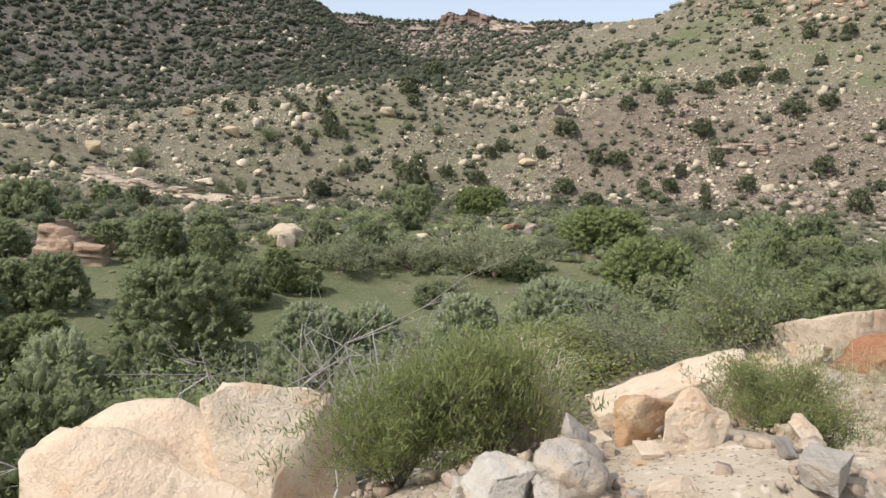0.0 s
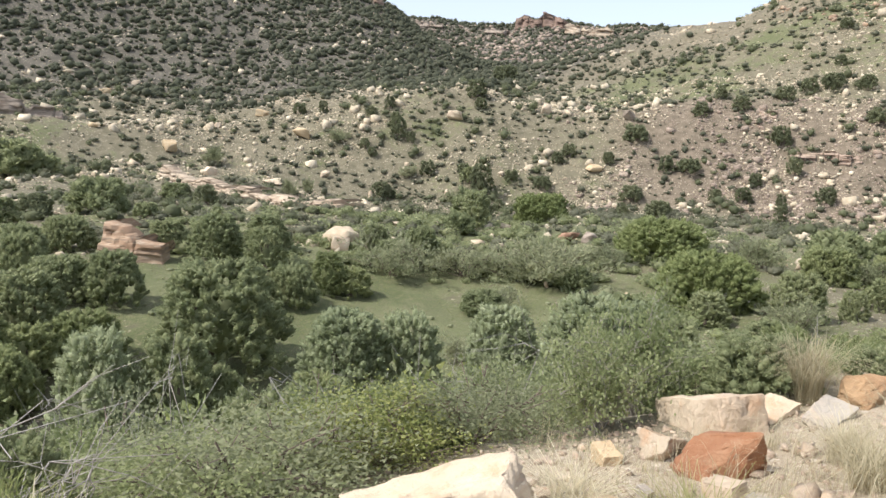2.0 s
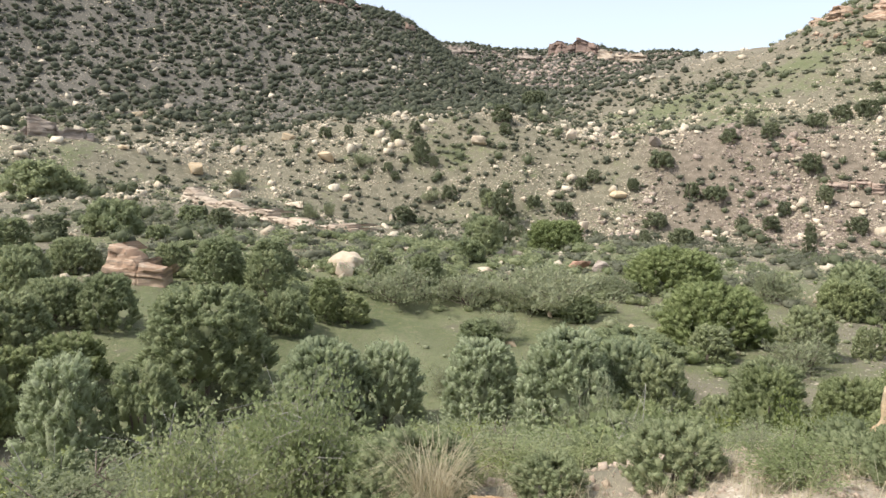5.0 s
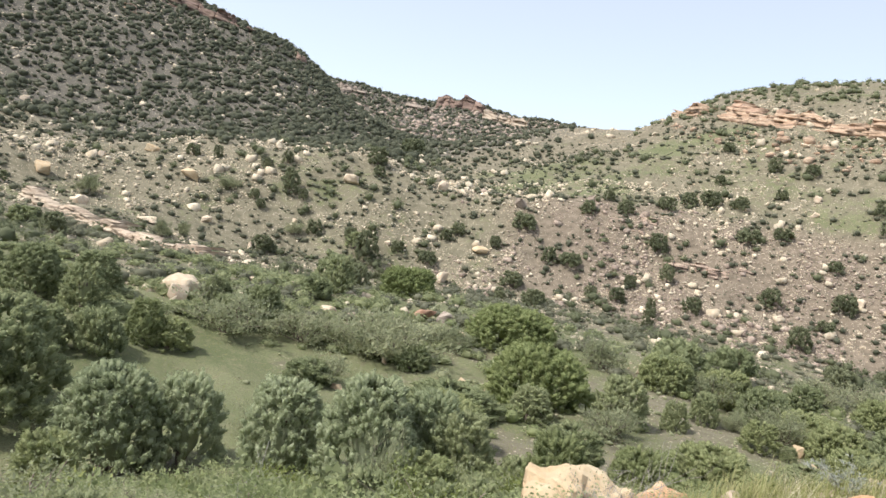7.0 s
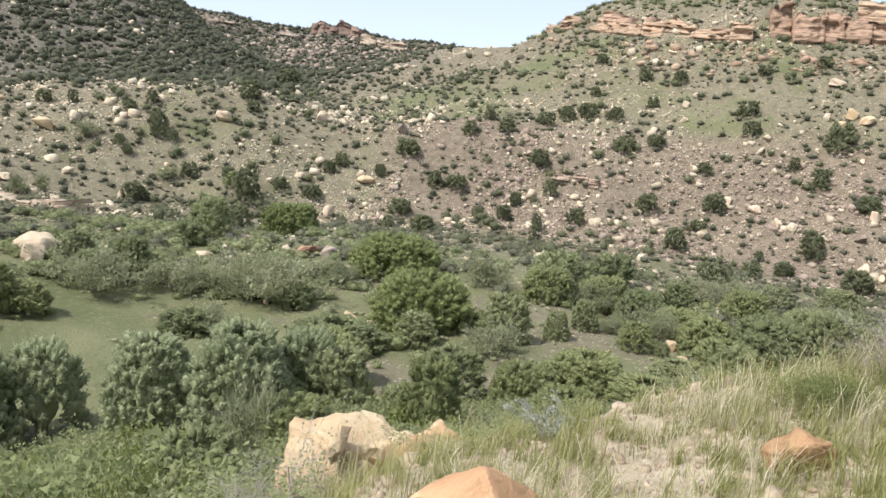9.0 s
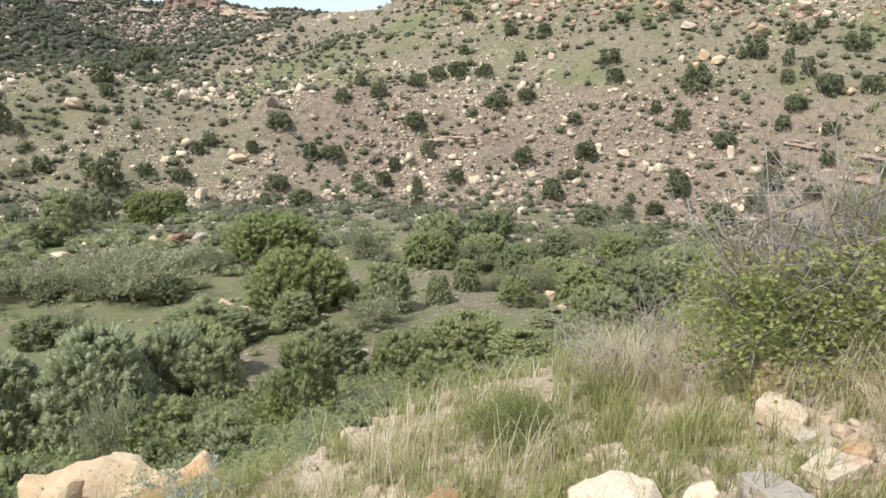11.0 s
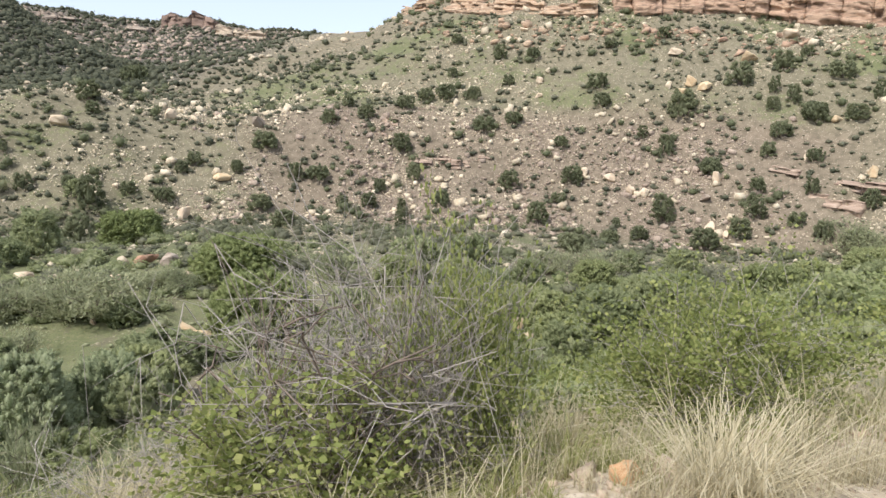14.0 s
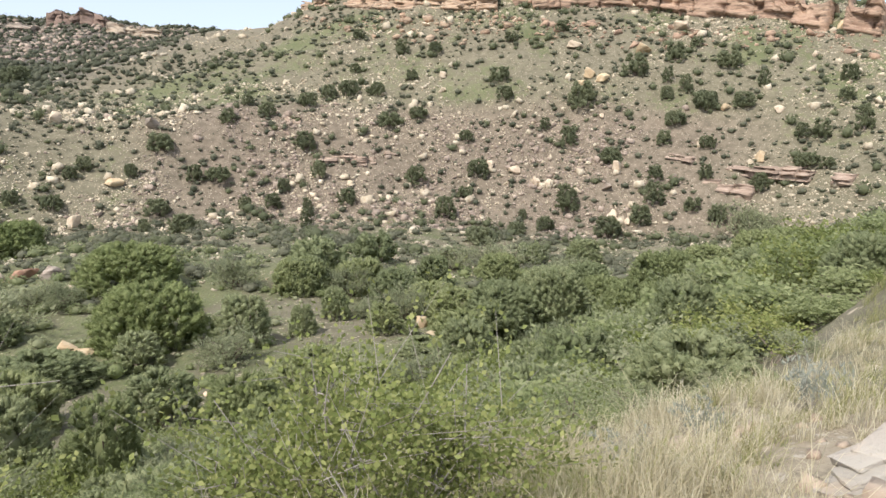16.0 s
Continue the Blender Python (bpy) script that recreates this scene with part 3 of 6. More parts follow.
OLIVE_JUNIPERS = [
    (-7.6, 59.7, 2.8, 3.7), (-5.9, 60.5, 3.4, 2.6), (-4.2, 33.5, 3.0, 4.0), (24.0, 38.4, 3.8, 2.5),
    (24.2, 34.0, 3.9, 1.9), (26.4, 41.6, 3.7, 0.5), (28.9, 40.6, 4.8, 2.6), (30.7, 37.3, 4.6, 1.7),
    (35.7, 25.0, 3.3, 1.9), (36.4, 36.8, 4.0, 1.2), (38.3, 69.0, 5.0, 3.5), (39.4, 53.4, 2.7, 2.4),
    (40.4, 43.4, 4.4, 3.6), (44.3, 67.8, 4.8, 3.5), (46.0, 53.5, 4.5, 3.2), (47.1, 59.5, 5.0, 2.8),
    (48.6, 36.2, 4.7, 3.0), (51.5, 31.3, 5.0, 2.8), (53.9, 45.0, 4.4, 2.8), (57.8, 41.7, 5.3, 3.6),
    (59.7, 66.8, 4.8, 3.2), (74.8, 51.8, 5.3, 3.0),
]
OLIVE_JUNIPERS_B = [
    (76.5, 47.3, 5.8, 3.3), (89.5, 52.3, 7.6, 3.2),
]
OLIVE_JUNIPERS += OLIVE_JUNIPERS_B + [(14.0, 44.7, 5.0, 3.2), (17.1, 32.0, 2.7, 4.2), (11.2, 31.5, 3.6, 2.8), (-24.3, 39.3, 5.4, 4.3), (-21.7, 40.2, 3.9, 3.4), (-19.6, 43.0, 4.4, 3.5), (-21.3, 36.6, 4.9, 3.6)]
FROSTED_JUNIPERS = [
    (5.0, 38.6, 4.6, 5.4), (-0.1, 40.8, 4.2, 5.0), (12.4, 38.2, 4.2, 4.6),
    (-13.7, 32.3, 4.1, 7.4), (-28.9, 42.5, 6.0, 6.0), (-3.4, 39.4, 5.9, 5.9), (9.3, 36.3, 5.3, 5.7),
]
BRIGHT_SHRUBS = [
    (15.5, 101.5, 7.6, 4.6), (23.0, 58.4, 7.8, 4.7), (24.4, 75.4, 8.5, 4.1),
]
GREY_SHRUBS = [
    (-48.2, 161.2, 4.7, 4.7), (-28.1, 143.3, 3.1, 4.2), (-25.3, 148.9, 2.7, 3.6), (-22.6, 175.5, 5.8, 3.4),
    (-17.2, 128.3, 3.5, 3.3), (-5.9, 166.0, 4.3, 3.3), (-2.7, 67.4, 6.6, 1.8), (2.9, 46.4, 2.4, 1.9),
    (3.9, 69.0, 6.2, 1.8), (3.9, 154.2, 3.8, 3.1), (6.4, 59.8, 3.9, 1.3), (9.3, 69.2, 6.1, 1.7),
    (9.6, 68.5, 6.1, 1.7), (9.7, 31.7, 2.5, 3.9), (11.5, 67.7, 8.4, 1.9), (15.8, 73.8, 3.3, 1.7),
    (18.0, 72.3, 4.3, 1.9), (19.6, 31.5, 3.2, 1.9), (20.0, 145.9, 4.0, 3.6), (23.7, 27.5, 3.4, 1.5),
    (26.5, 50.9, 4.3, 1.7), (33.0, 35.8, 4.3, 2.5),
]
GREY_SHRUBS_B = [
    (33.1, 72.6, 4.8, 3.6), (39.8, 32.6, 3.9, 2.8), (40.1, 58.5, 2.4, 1.9), (42.6, 66.9, 4.3, 3.4),
    (43.0, 56.6, 3.9, 3.1), (44.8, 29.3, 4.6, 2.5), (60.9, 77.8, 6.2, 3.4), (66.6, 76.4, 6.3, 4.2),
    (69.3, 65.8, 5.1, 3.2), (134.3, 89.8, 11.3, 6.5),
]
GREY_SHRUBS += GREY_SHRUBS_B
PALE_BOULDERS = [
    (-88.9, 222.6, 3.3, 2.4), (-51.8, 178.1, 2.7, 1.9), (-45.5, 150.9, 4.1, 2.3), (-33.6, 153.0, 4.7, 1.6),
    (-24.0, 162.6, 2.7, 2.0), (-13.4, 155.1, 1.7, 3.1), (-12.3, 152.1, 3.0, 1.4), (-8.5, 74.2, 2.9, 2.2),
    (-6.4, 169.6, 1.5, 1.3), (-5.8, 65.1, 0.9, 0.5), (-3.9, 90.3, 1.4, 0.8), (1.0, 86.2, 2.1, 1.6),
    (2.7, 158.9, 1.7, 1.7), (3.6, 69.9, 1.2, 0.8), (5.0, 182.8, 6.3, 2.7), (5.6, 78.6, 2.2, 1.1),
    (6.2, 59.9, 1.2, 0.9), (9.0, 167.1, 2.0, 1.3), (9.4, 77.1, 1.3, 0.6), (11.3, 66.1, 1.0, 0.8),
    (12.3, 50.5, 1.3, 0.7), (12.8, 77.6, 1.7, 0.8),
]
PALE_BOULDERS_B = [
    (14.2, 67.2, 1.1, 1.0), (14.6, 164.7, 1.8, 1.3), (18.7, 135.4, 3.3, 2.1), (19.4, 76.4, 1.8, 0.8),
    (23.8, 45.1, 0.9, 0.3), (24.7, 83.0, 0.9, 0.6), (26.2, 155.3, 3.3, 3.6), (27.3, 187.1, 3.4, 3.9),
    (47.7, 76.4, 1.0, 0.6), (101.4, 57.8, 3.6, 2.3), (110.7, 141.6, 3.5, 2.2), (112.5, 164.3, 2.5, 1.7),
    (114.7, 137.1, 3.6, 2.4), (116.0, 169.2, 2.8, 2.3), (116.4, 131.6, 3.3, 2.6), (117.8, 129.0, 1.9, 2.6),
    (118.6, 130.0, 2.0, 1.5), (121.2, 112.6, 2.8, 2.8), (122.1, 109.4, 2.3, 1.9), (124.6, 192.6, 3.2, 1.4),
    (130.3, 120.9, 2.5, 3.2), (137.4, 133.7, 2.4, 1.3),
]
PALE_BOULDERS_C = [
    (147.4, 113.2, 2.0, 2.0), (149.5, 157.0, 5.6, 2.0), (164.5, 106.2, 3.0, 2.0), (177.7, 147.2, 7.1, 3.4),
    (187.2, 112.9, 2.7, 1.9),
]
PALE_BOULDERS += PALE_BOULDERS_B
PALE_BOULDERS += PALE_BOULDERS_C
OCHRE_BOULDERS = [
    (-89.9, 203.9, 4.9, 2.3), (-74.1, 162.6, 3.7, 1.7), (-57.9, 162.8, 6.2, 3.5), (-43.0, 186.5, 4.5, 2.4),
    (-31.5, 177.1, 6.1, 3.7), (7.5, 58.5, 1.5, 0.6), (16.6, 55.9, 1.3, 0.5), (17.9, 61.6, 2.5, 1.0),
    (18.6, 58.9, 3.3, 1.1), (33.1, 49.0, 1.1, 0.7), (35.2, 164.4, 5.5, 2.3), (42.3, 51.2, 1.4, 0.5),
    (43.0, 54.0, 1.9, 1.2), (69.8, 43.0, 2.4, 1.3), (139.7, 143.3, 4.1, 2.5), (144.0, 145.1, 5.6, 3.6),
    (144.3, 141.3, 5.5, 3.0), (151.9, 101.5, 3.8, 3.5), (158.7, 115.8, 3.6, 2.2), (161.8, 144.4, 6.5, 4.4),
    (206.0, 116.8, 8.8, 4.4),
]
DARK_BOULDERS = [
    (9.0, 75.8, 1.5, 0.9), (15.9, 83.8, 3.9, 2.3), (18.3, 82.9, 2.6, 2.2), (45.8, 176.5, 5.6, 4.3),
    (79.3, 78.5, 2.3, 1.1), (125.6, 118.9, 4.6, 2.4),
]


# ---------------------------------------------------------------- rocks
def ico(sub):
    bm = bmesh.new()
    bmesh.ops.create_icosphere(bm, subdivisions=sub, radius=1.0)
    v = np.array([p.co[:] for p in bm.verts])
    f = np.array([[q.index for q in p.verts] for p in bm.faces])
    bm.free()
    return v, f


ICO = {k: ico(k) for k in (1, 2, 3, 4, 5)}


def ball_points(r, n):
    v = r.normal(size=(n, 3))
    return v / np.linalg.norm(v, axis=1)[:, None]


def rock_shape(r, points=14, boxy=0.6, bevel=0.0, cuts=0, rough=0.05):
    """An angular stone filling -1..1: the hull of scattered points, its edges worn, its faces a little uneven."""
    p = ball_points(r, points)
    p = p * ((1 - boxy) + boxy * 0.8 / np.abs(p).max(1))[:, None] * r.uniform(0.8, 1.1, (points, 1))
    if boxy > 0.8:
        corner = np.array([[i, j, k] for i in (-1, 1) for j in (-1, 1) for k in (-1, 1)], float)
        p = np.vstack([p[:3] * 0.7, corner * r.uniform(0.78, 1.0, (8, 3))])
    bm = bmesh.new()
    for q in p:
        bm.verts.new(q)
    res = bmesh.ops.convex_hull(bm, input=bm.verts)
    bmesh.ops.delete(bm, geom=[g for g in set(res["geom_unused"]) | set(res["geom_interior"]) if isinstance(g, bmesh.types.BMVert)], context="VERTS")
    if bevel:
        bmesh.ops.dissolve_limit(bm, angle_limit=0.12, verts=bm.verts, edges=bm.edges)
        bmesh.ops.bevel(bm, geom=list(bm.edges), offset=bevel, segments=2, profile=0.6, affect="EDGES", clamp_overlap=True)
    bmesh.ops.triangulate(bm, faces=bm.faces)
    for _ in range(cuts):
        long = [e for e in bm.edges if e.calc_length() > 0.16]
        bmesh.ops.subdivide_edges(bm, edges=long, cuts=1, use_grid_fill=True)
        bmesh.ops.triangulate(bm, faces=bm.faces)
    bm.verts.index_update()
    v = np.array([q.co[:] for q in bm.verts])
    f = np.array([[q.index for q in g.verts] for g in bm.faces])
    bm.free()
    if rough and cuts:
        q = v * 2.3 + r.uniform(0, 50, 3)
        d = waves.sum(q[:, 0] + q[:, 2] * 0.7, q[:, 1] - q[:, 2] * 0.6, 1.6, 5, 0.6) * rough * 2
        crack = np.abs(waves2.sum(q[:, 0] * 0.6 + q[:, 1] * 0.5, q[:, 2] * 1.3, 1.2, 2))
        d = d - 0.9 * rough * (1 - smooth(0.0, 0.05, crack))
        v = v + d[:, None] * v / np.linalg.norm(v, axis=1)[:, None]
    v = v - (v.max(0) + v.min(0)) / 2
    return v / ((v.max(0) - v.min(0)) / 2), f


def turned(v, a, tilt=0.0, lean=0.0):
    m = np.array(Euler((tilt, lean, a)).to_matrix())
    return v @ m.T


def joined(shapes):
    vs, fs, n = [], [], 0
    for v, f in shapes:
        vs.append(v)
        fs.append(f + n)
        n += len(v)
    return np.vstack(vs), np.vstack(fs)


ROCKS = {}


def rock_mesh(mat, k, points=14, boxy=0.6, rough=0.06, cuts=0, bevel=0.08):
    key = (mat.name, k, points, boxy, rough, cuts)
    if key not in ROCKS:
        v, f = rock_shape(np.random.default_rng(100 + k), points, boxy, bevel, cuts, rough)
        ROCKS[key] = mesh_from("stone", v, f, mat, cuts > 1)
    return ROCKS[key]


def height(x, y):
    return float(land(np.array([x]), np.array([y]))[0])


def put_rock(name, label, mat, k, x, y, w, h, d=None, turn=None, tilt=0.0, lean=0.0, sink=0.3, group="", points=14, z=None,
             boxy=0.6, rough=0.06, cuts=1, bevel=0.07):
    """One stone of width w, height h (above ground) and depth d, sunk a little into the ground."""
    r = np.random.default_rng(int(abs(x * 131 + y * 71)) + k)
    ob = new(name, rock_mesh(mat, k, points, boxy, rough, cuts, bevel))
    d = w * r.uniform(0.65, 0.9) if d is None else d
    turn = r.uniform(0, 360) if turn is None else turn
    full = h * (1 + sink)
    zz = (height(x, y) if z is None else z) + full / 2 - h * sink
    ob.matrix_world = pose(x, y, zz, tilt, lean, turn) @ Matrix.Diagonal((w / 2, d / 2, full / 2, 1))
    return tagged(ob, label, "rock", group)


def scatter_rocks(name, label, mat, n, region, size, seed, sub=1, flat=(0.4, 0.9), dip=0.0):
    """Many loose stones as one joined mesh: region(r) gives n places; size(r) their widths."""
    r = np.random.default_rng(seed)
    protos = [rock_shape(r, 8 if sub == 1 else 12, 0.9 if k % 3 else 0.45) for k in range(14)]
    x, y = region(r, n)
    z = land(x, y)
    w = size(r, len(x), x, y)
    shapes = []
    for a, b, c, s in zip(x, y, z, w):
        v, f = protos[r.integers(14)]
        v = v * np.array([s * 0.5 * r.uniform(0.7, 1.25), s * 0.5 * r.uniform(0.6, 1.0), s * 0.5 * r.uniform(*flat)])
        v = turned(v, r.uniform(0, 6.28), r.normal() * 0.32, r.normal() * 0.32 + dip)
        shapes.append((v + np.array([a, b, c + s * 0.10]), f))
    v, f = joined(shapes)
    return tagged(new(name, mesh_from(name, v, f, mat)), label, "rocks", kind="stuff")


def ledge(name, label, mat, line, layers, thick, deep, seed, block=(2.0, 5.0), dip=0.0, ragged=0.35, gaps=0.12):
    """A broken band of layered stone along a line of (x, y, z) points: one object, a block a part."""
    r = np.random.default_rng(seed)
    root = thing(name, label, "rock ledge")
    pts = np.array(line, float)
    seg = np.linalg.norm(np.diff(pts[:, :2], axis=0), axis=1)
    along = np.concatenate([[0], np.cumsum(seg)])
    for k in range(layers):
        s = r.uniform(-1, 0)
        while s < along[-1]:
            w = block[0] + (block[1] - block[0]) * r.random() ** 1.7
            if r.random() > gaps + 0.10 * k / layers:
                m = min(max(s + w / 2, 0), along[-1])
                p = np.array([np.interp(m, along, pts[:, q]) for q in range(3)])
                q = np.array([np.interp(min(m + 0.5, along[-1]), along, pts[:, c]) - np.interp(max(m - 0.5, 0), along, pts[:, c]) for c in range(2)])
                a = math.degrees(math.atan2(q[1], q[0]))
                ob = child("block", rock_mesh(mat, 40 + int(r.integers(12)), 11, 0.95, 0.06, 2, 0.045), root)
                t = thick * r.uniform(0.8, 1.25)
                back = r.normal() * ragged + 0.25 * k
                nx, ny = -q[1] / (np.hypot(*q) + 1e-9), q[0] / (np.hypot(*q) + 1e-9)
                ob.matrix_world = pose(p[0] + nx * back, p[1] + ny * back, p[2] + (k + 0.3) * thick, r.normal() * 2.5, r.normal() * 2 + dip, a + r.normal() * 5) \
                    @ Matrix.Diagonal((w * 0.58, deep * r.uniform(0.4, 0.65), t * 0.56, 1))
            s += w
    return root


def cliff(name, label, mat, line, tall, deep, seed, bed=0.8, section=(5, 13), step=0.55, gaps=0.12, juts=0.6, low=1.2):
    """A bedded rock face along a line of (x, y, z) points: one object, each length between two joints a part."""
    r = np.random.default_rng(seed)
    w1, w2 = Waves(seed + 300), Waves(seed + 301)
    root = thing(name, label, "rock ledge")
    pts = np.array(line, float)
    along = np.concatenate([[0], np.cumsum(np.linalg.norm(np.diff(pts[:, :2], axis=0), axis=1))])
    s = 0.0
    while s < along[-1]:
        length = r.uniform(*section)
        s0, s1 = s, min(s + length, along[-1])
        s = s1
        if r.random() < gaps or s1 - s0 < 0.8:
            continue
        u = np.linspace(s0 + 0.05, s1 - 0.05, max(4, int((s1 - s0) / step)))
        high = tall * r.uniform(0.6, 1.15)
        rows = max(8, int((high + low) / (bed * 0.20)))
        v = np.linspace(-low, high, rows)
        U, V = np.meshgrid(u, v)
        crest = w1.sum(U, U * 0, 8, 2) * 0.8 + np.round(w2.sum(U, U * 0 + 5, 3.5, 2) * 3) / 3 * 0.9
        V = V + crest * 0.55 * high * np.clip((V - 0.15 * high) / (0.85 * high), 0, 1)
        layer = np.floor((V + 0.5 * bed * w1.sum(U, V * 0.2, 14, 2)) / (bed * 1.0) + 0.35 * w2.sum(V * 0, V, 2.0, 1))
        back = 0.38 * deep * np.clip(V / high, 0, 1) ** 1.3
        block = np.floor(U / (bed * 2.6) + layer * 0.43 + 0.8 * w1.sum(U, layer * 3.3, 5, 1))
        jut = juts * (w1.sum(U + layer * 31.7, layer * 7.3, 7, 2) * 1.6 + w2.sum(layer * 3.1 + 0.37, layer * 5.7, 1.0, 1) * 2.2
                      + w2.sum(block * 7.13 + 0.4, layer * 3.71 + 0.3, 1.0, 1) * 1.5)
        gap = np.abs(w2.sum(U + layer * 11.3, layer * 2.9, 3.2, 1))
        jut = jut - 1.2 * juts * (1 - smooth(0.0, 0.05, gap)) + 0.4 * juts * w1.sum(U, V * 2.0, 1.1, 3)
        off = jut - back + r.normal() * 0.8 * juts
        px, py, pz = (np.interp(U, along, pts[:, k]) for k in range(3))
        dx = np.interp(U + 1.5, along, pts[:, 0]) - np.interp(U - 1.5, along, pts[:, 0])
        dy = np.interp(U + 1.5, along, pts[:, 1]) - np.interp(U - 1.5, along, pts[:, 1])
        nx, ny = dy / np.hypot(dx, dy), -dx / np.hypot(dx, dy)
        side = np.sign(np.mean(nx * (OX - px) + ny * (OY - py)))
        nx, ny = nx * side, ny * side
        off = np.vstack([off, off[-1:] - 0.5 * deep, off[-1:] - deep])
        off = np.hstack([off[:, :1] - deep * 0.8, off, off[:, -1:] - deep * 0.8])
        wide = lambda q: np.hstack([q[:, :1], q, q[:, -1:]])
        more = lambda q, a, b: wide(np.vstack([q, q[-1:] + a, q[-1:] + b]))
        nx, ny, px, py = (more(q, 0, 0) for q in (nx, ny, px, py))
        Z = more(pz + V, -0.05 * bed, -1.5 * bed)
        P = np.stack([px + nx * off, py + ny * off, Z], -1)
        n, m = P.shape[:2]
        idx = np.arange(n * m).reshape(n, m)
        quads = np.stack([idx[:-1, :-1], idx[:-1, 1:], idx[1:, 1:], idx[1:, :-1]], -1).reshape(-1, 4)
        if side < 0:
            quads = quads[:, ::-1]
        child("rock_face", mesh_from("rock_face", P.reshape(-1, 3), quads, mat), root)
    return root


# ---------------------------------------------------------------- plants
def tube(p, rad, sides=4):
    """A tapered tube along points p with radii rad."""
    p, rad = np.asarray(p, float), np.asarray(rad, float)
    d = np.gradient(p, axis=0)
    d /= np.linalg.norm(d, axis=1)[:, None] + 1e-9
    u = np.cross(d, [0.31, 0.87, 0.38])
    u /= np.linalg.norm(u, axis=1)[:, None] + 1e-9
    w = np.cross(d, u)
    ang = np.arange(sides) * 2 * np.pi / sides
    v = (p[:, None] + rad[:, None, None] * (np.cos(ang)[None, :, None] * u[:, None] + np.sin(ang)[None, :, None] * w[:, None])).reshape(-1, 3)
    i = np.arange(len(p) - 1)[:, None] * sides + np.arange(sides)[None]
    j = np.arange(len(p) - 1)[:, None] * sides + (np.arange(sides)[None] + 1) % sides
    a = np.stack([i, j, j + sides], -1).reshape(-1, 3)
    b = np.stack([i, j + sides, i + sides], -1).reshape(-1, 3)
    return v, np.vstack([a, b])


def tufts(r, at, out, length, width, spread=0.5, kite=True):
    """Small pointed leaf tufts (a kite of two triangles) at points, growing along out."""
    n = len(at)
    d = out + r.normal(size=(n, 3)) * spread
    d /= np.linalg.norm(d, axis=1)[:, None]
    s = np.cross(d, r.normal(size=(n, 3)))
    s /= np.linalg.norm(s, axis=1)[:, None] + 1e-9
    ln = (length * r.uniform(0.6, 1.3, n))[:, None]
    wd = (width * r.uniform(0.6, 1.3, n))[:, None]
    if not kite:
        v = np.stack([at - s * wd, at + s * wd, at + d * ln], 1).reshape(-1, 3)
        return v, np.arange(n * 3).reshape(-1, 3)
    v = np.stack([at, at + d * ln * 0.45 + s * wd, at + d * ln, at + d * ln * 0.45 - s * wd], 1).reshape(-1, 3)
    k = np.arange(n)[:, None] * 4
    return v, np.vstack([k + [0, 1, 2], k + [0, 2, 3]])


PLANTS = {}


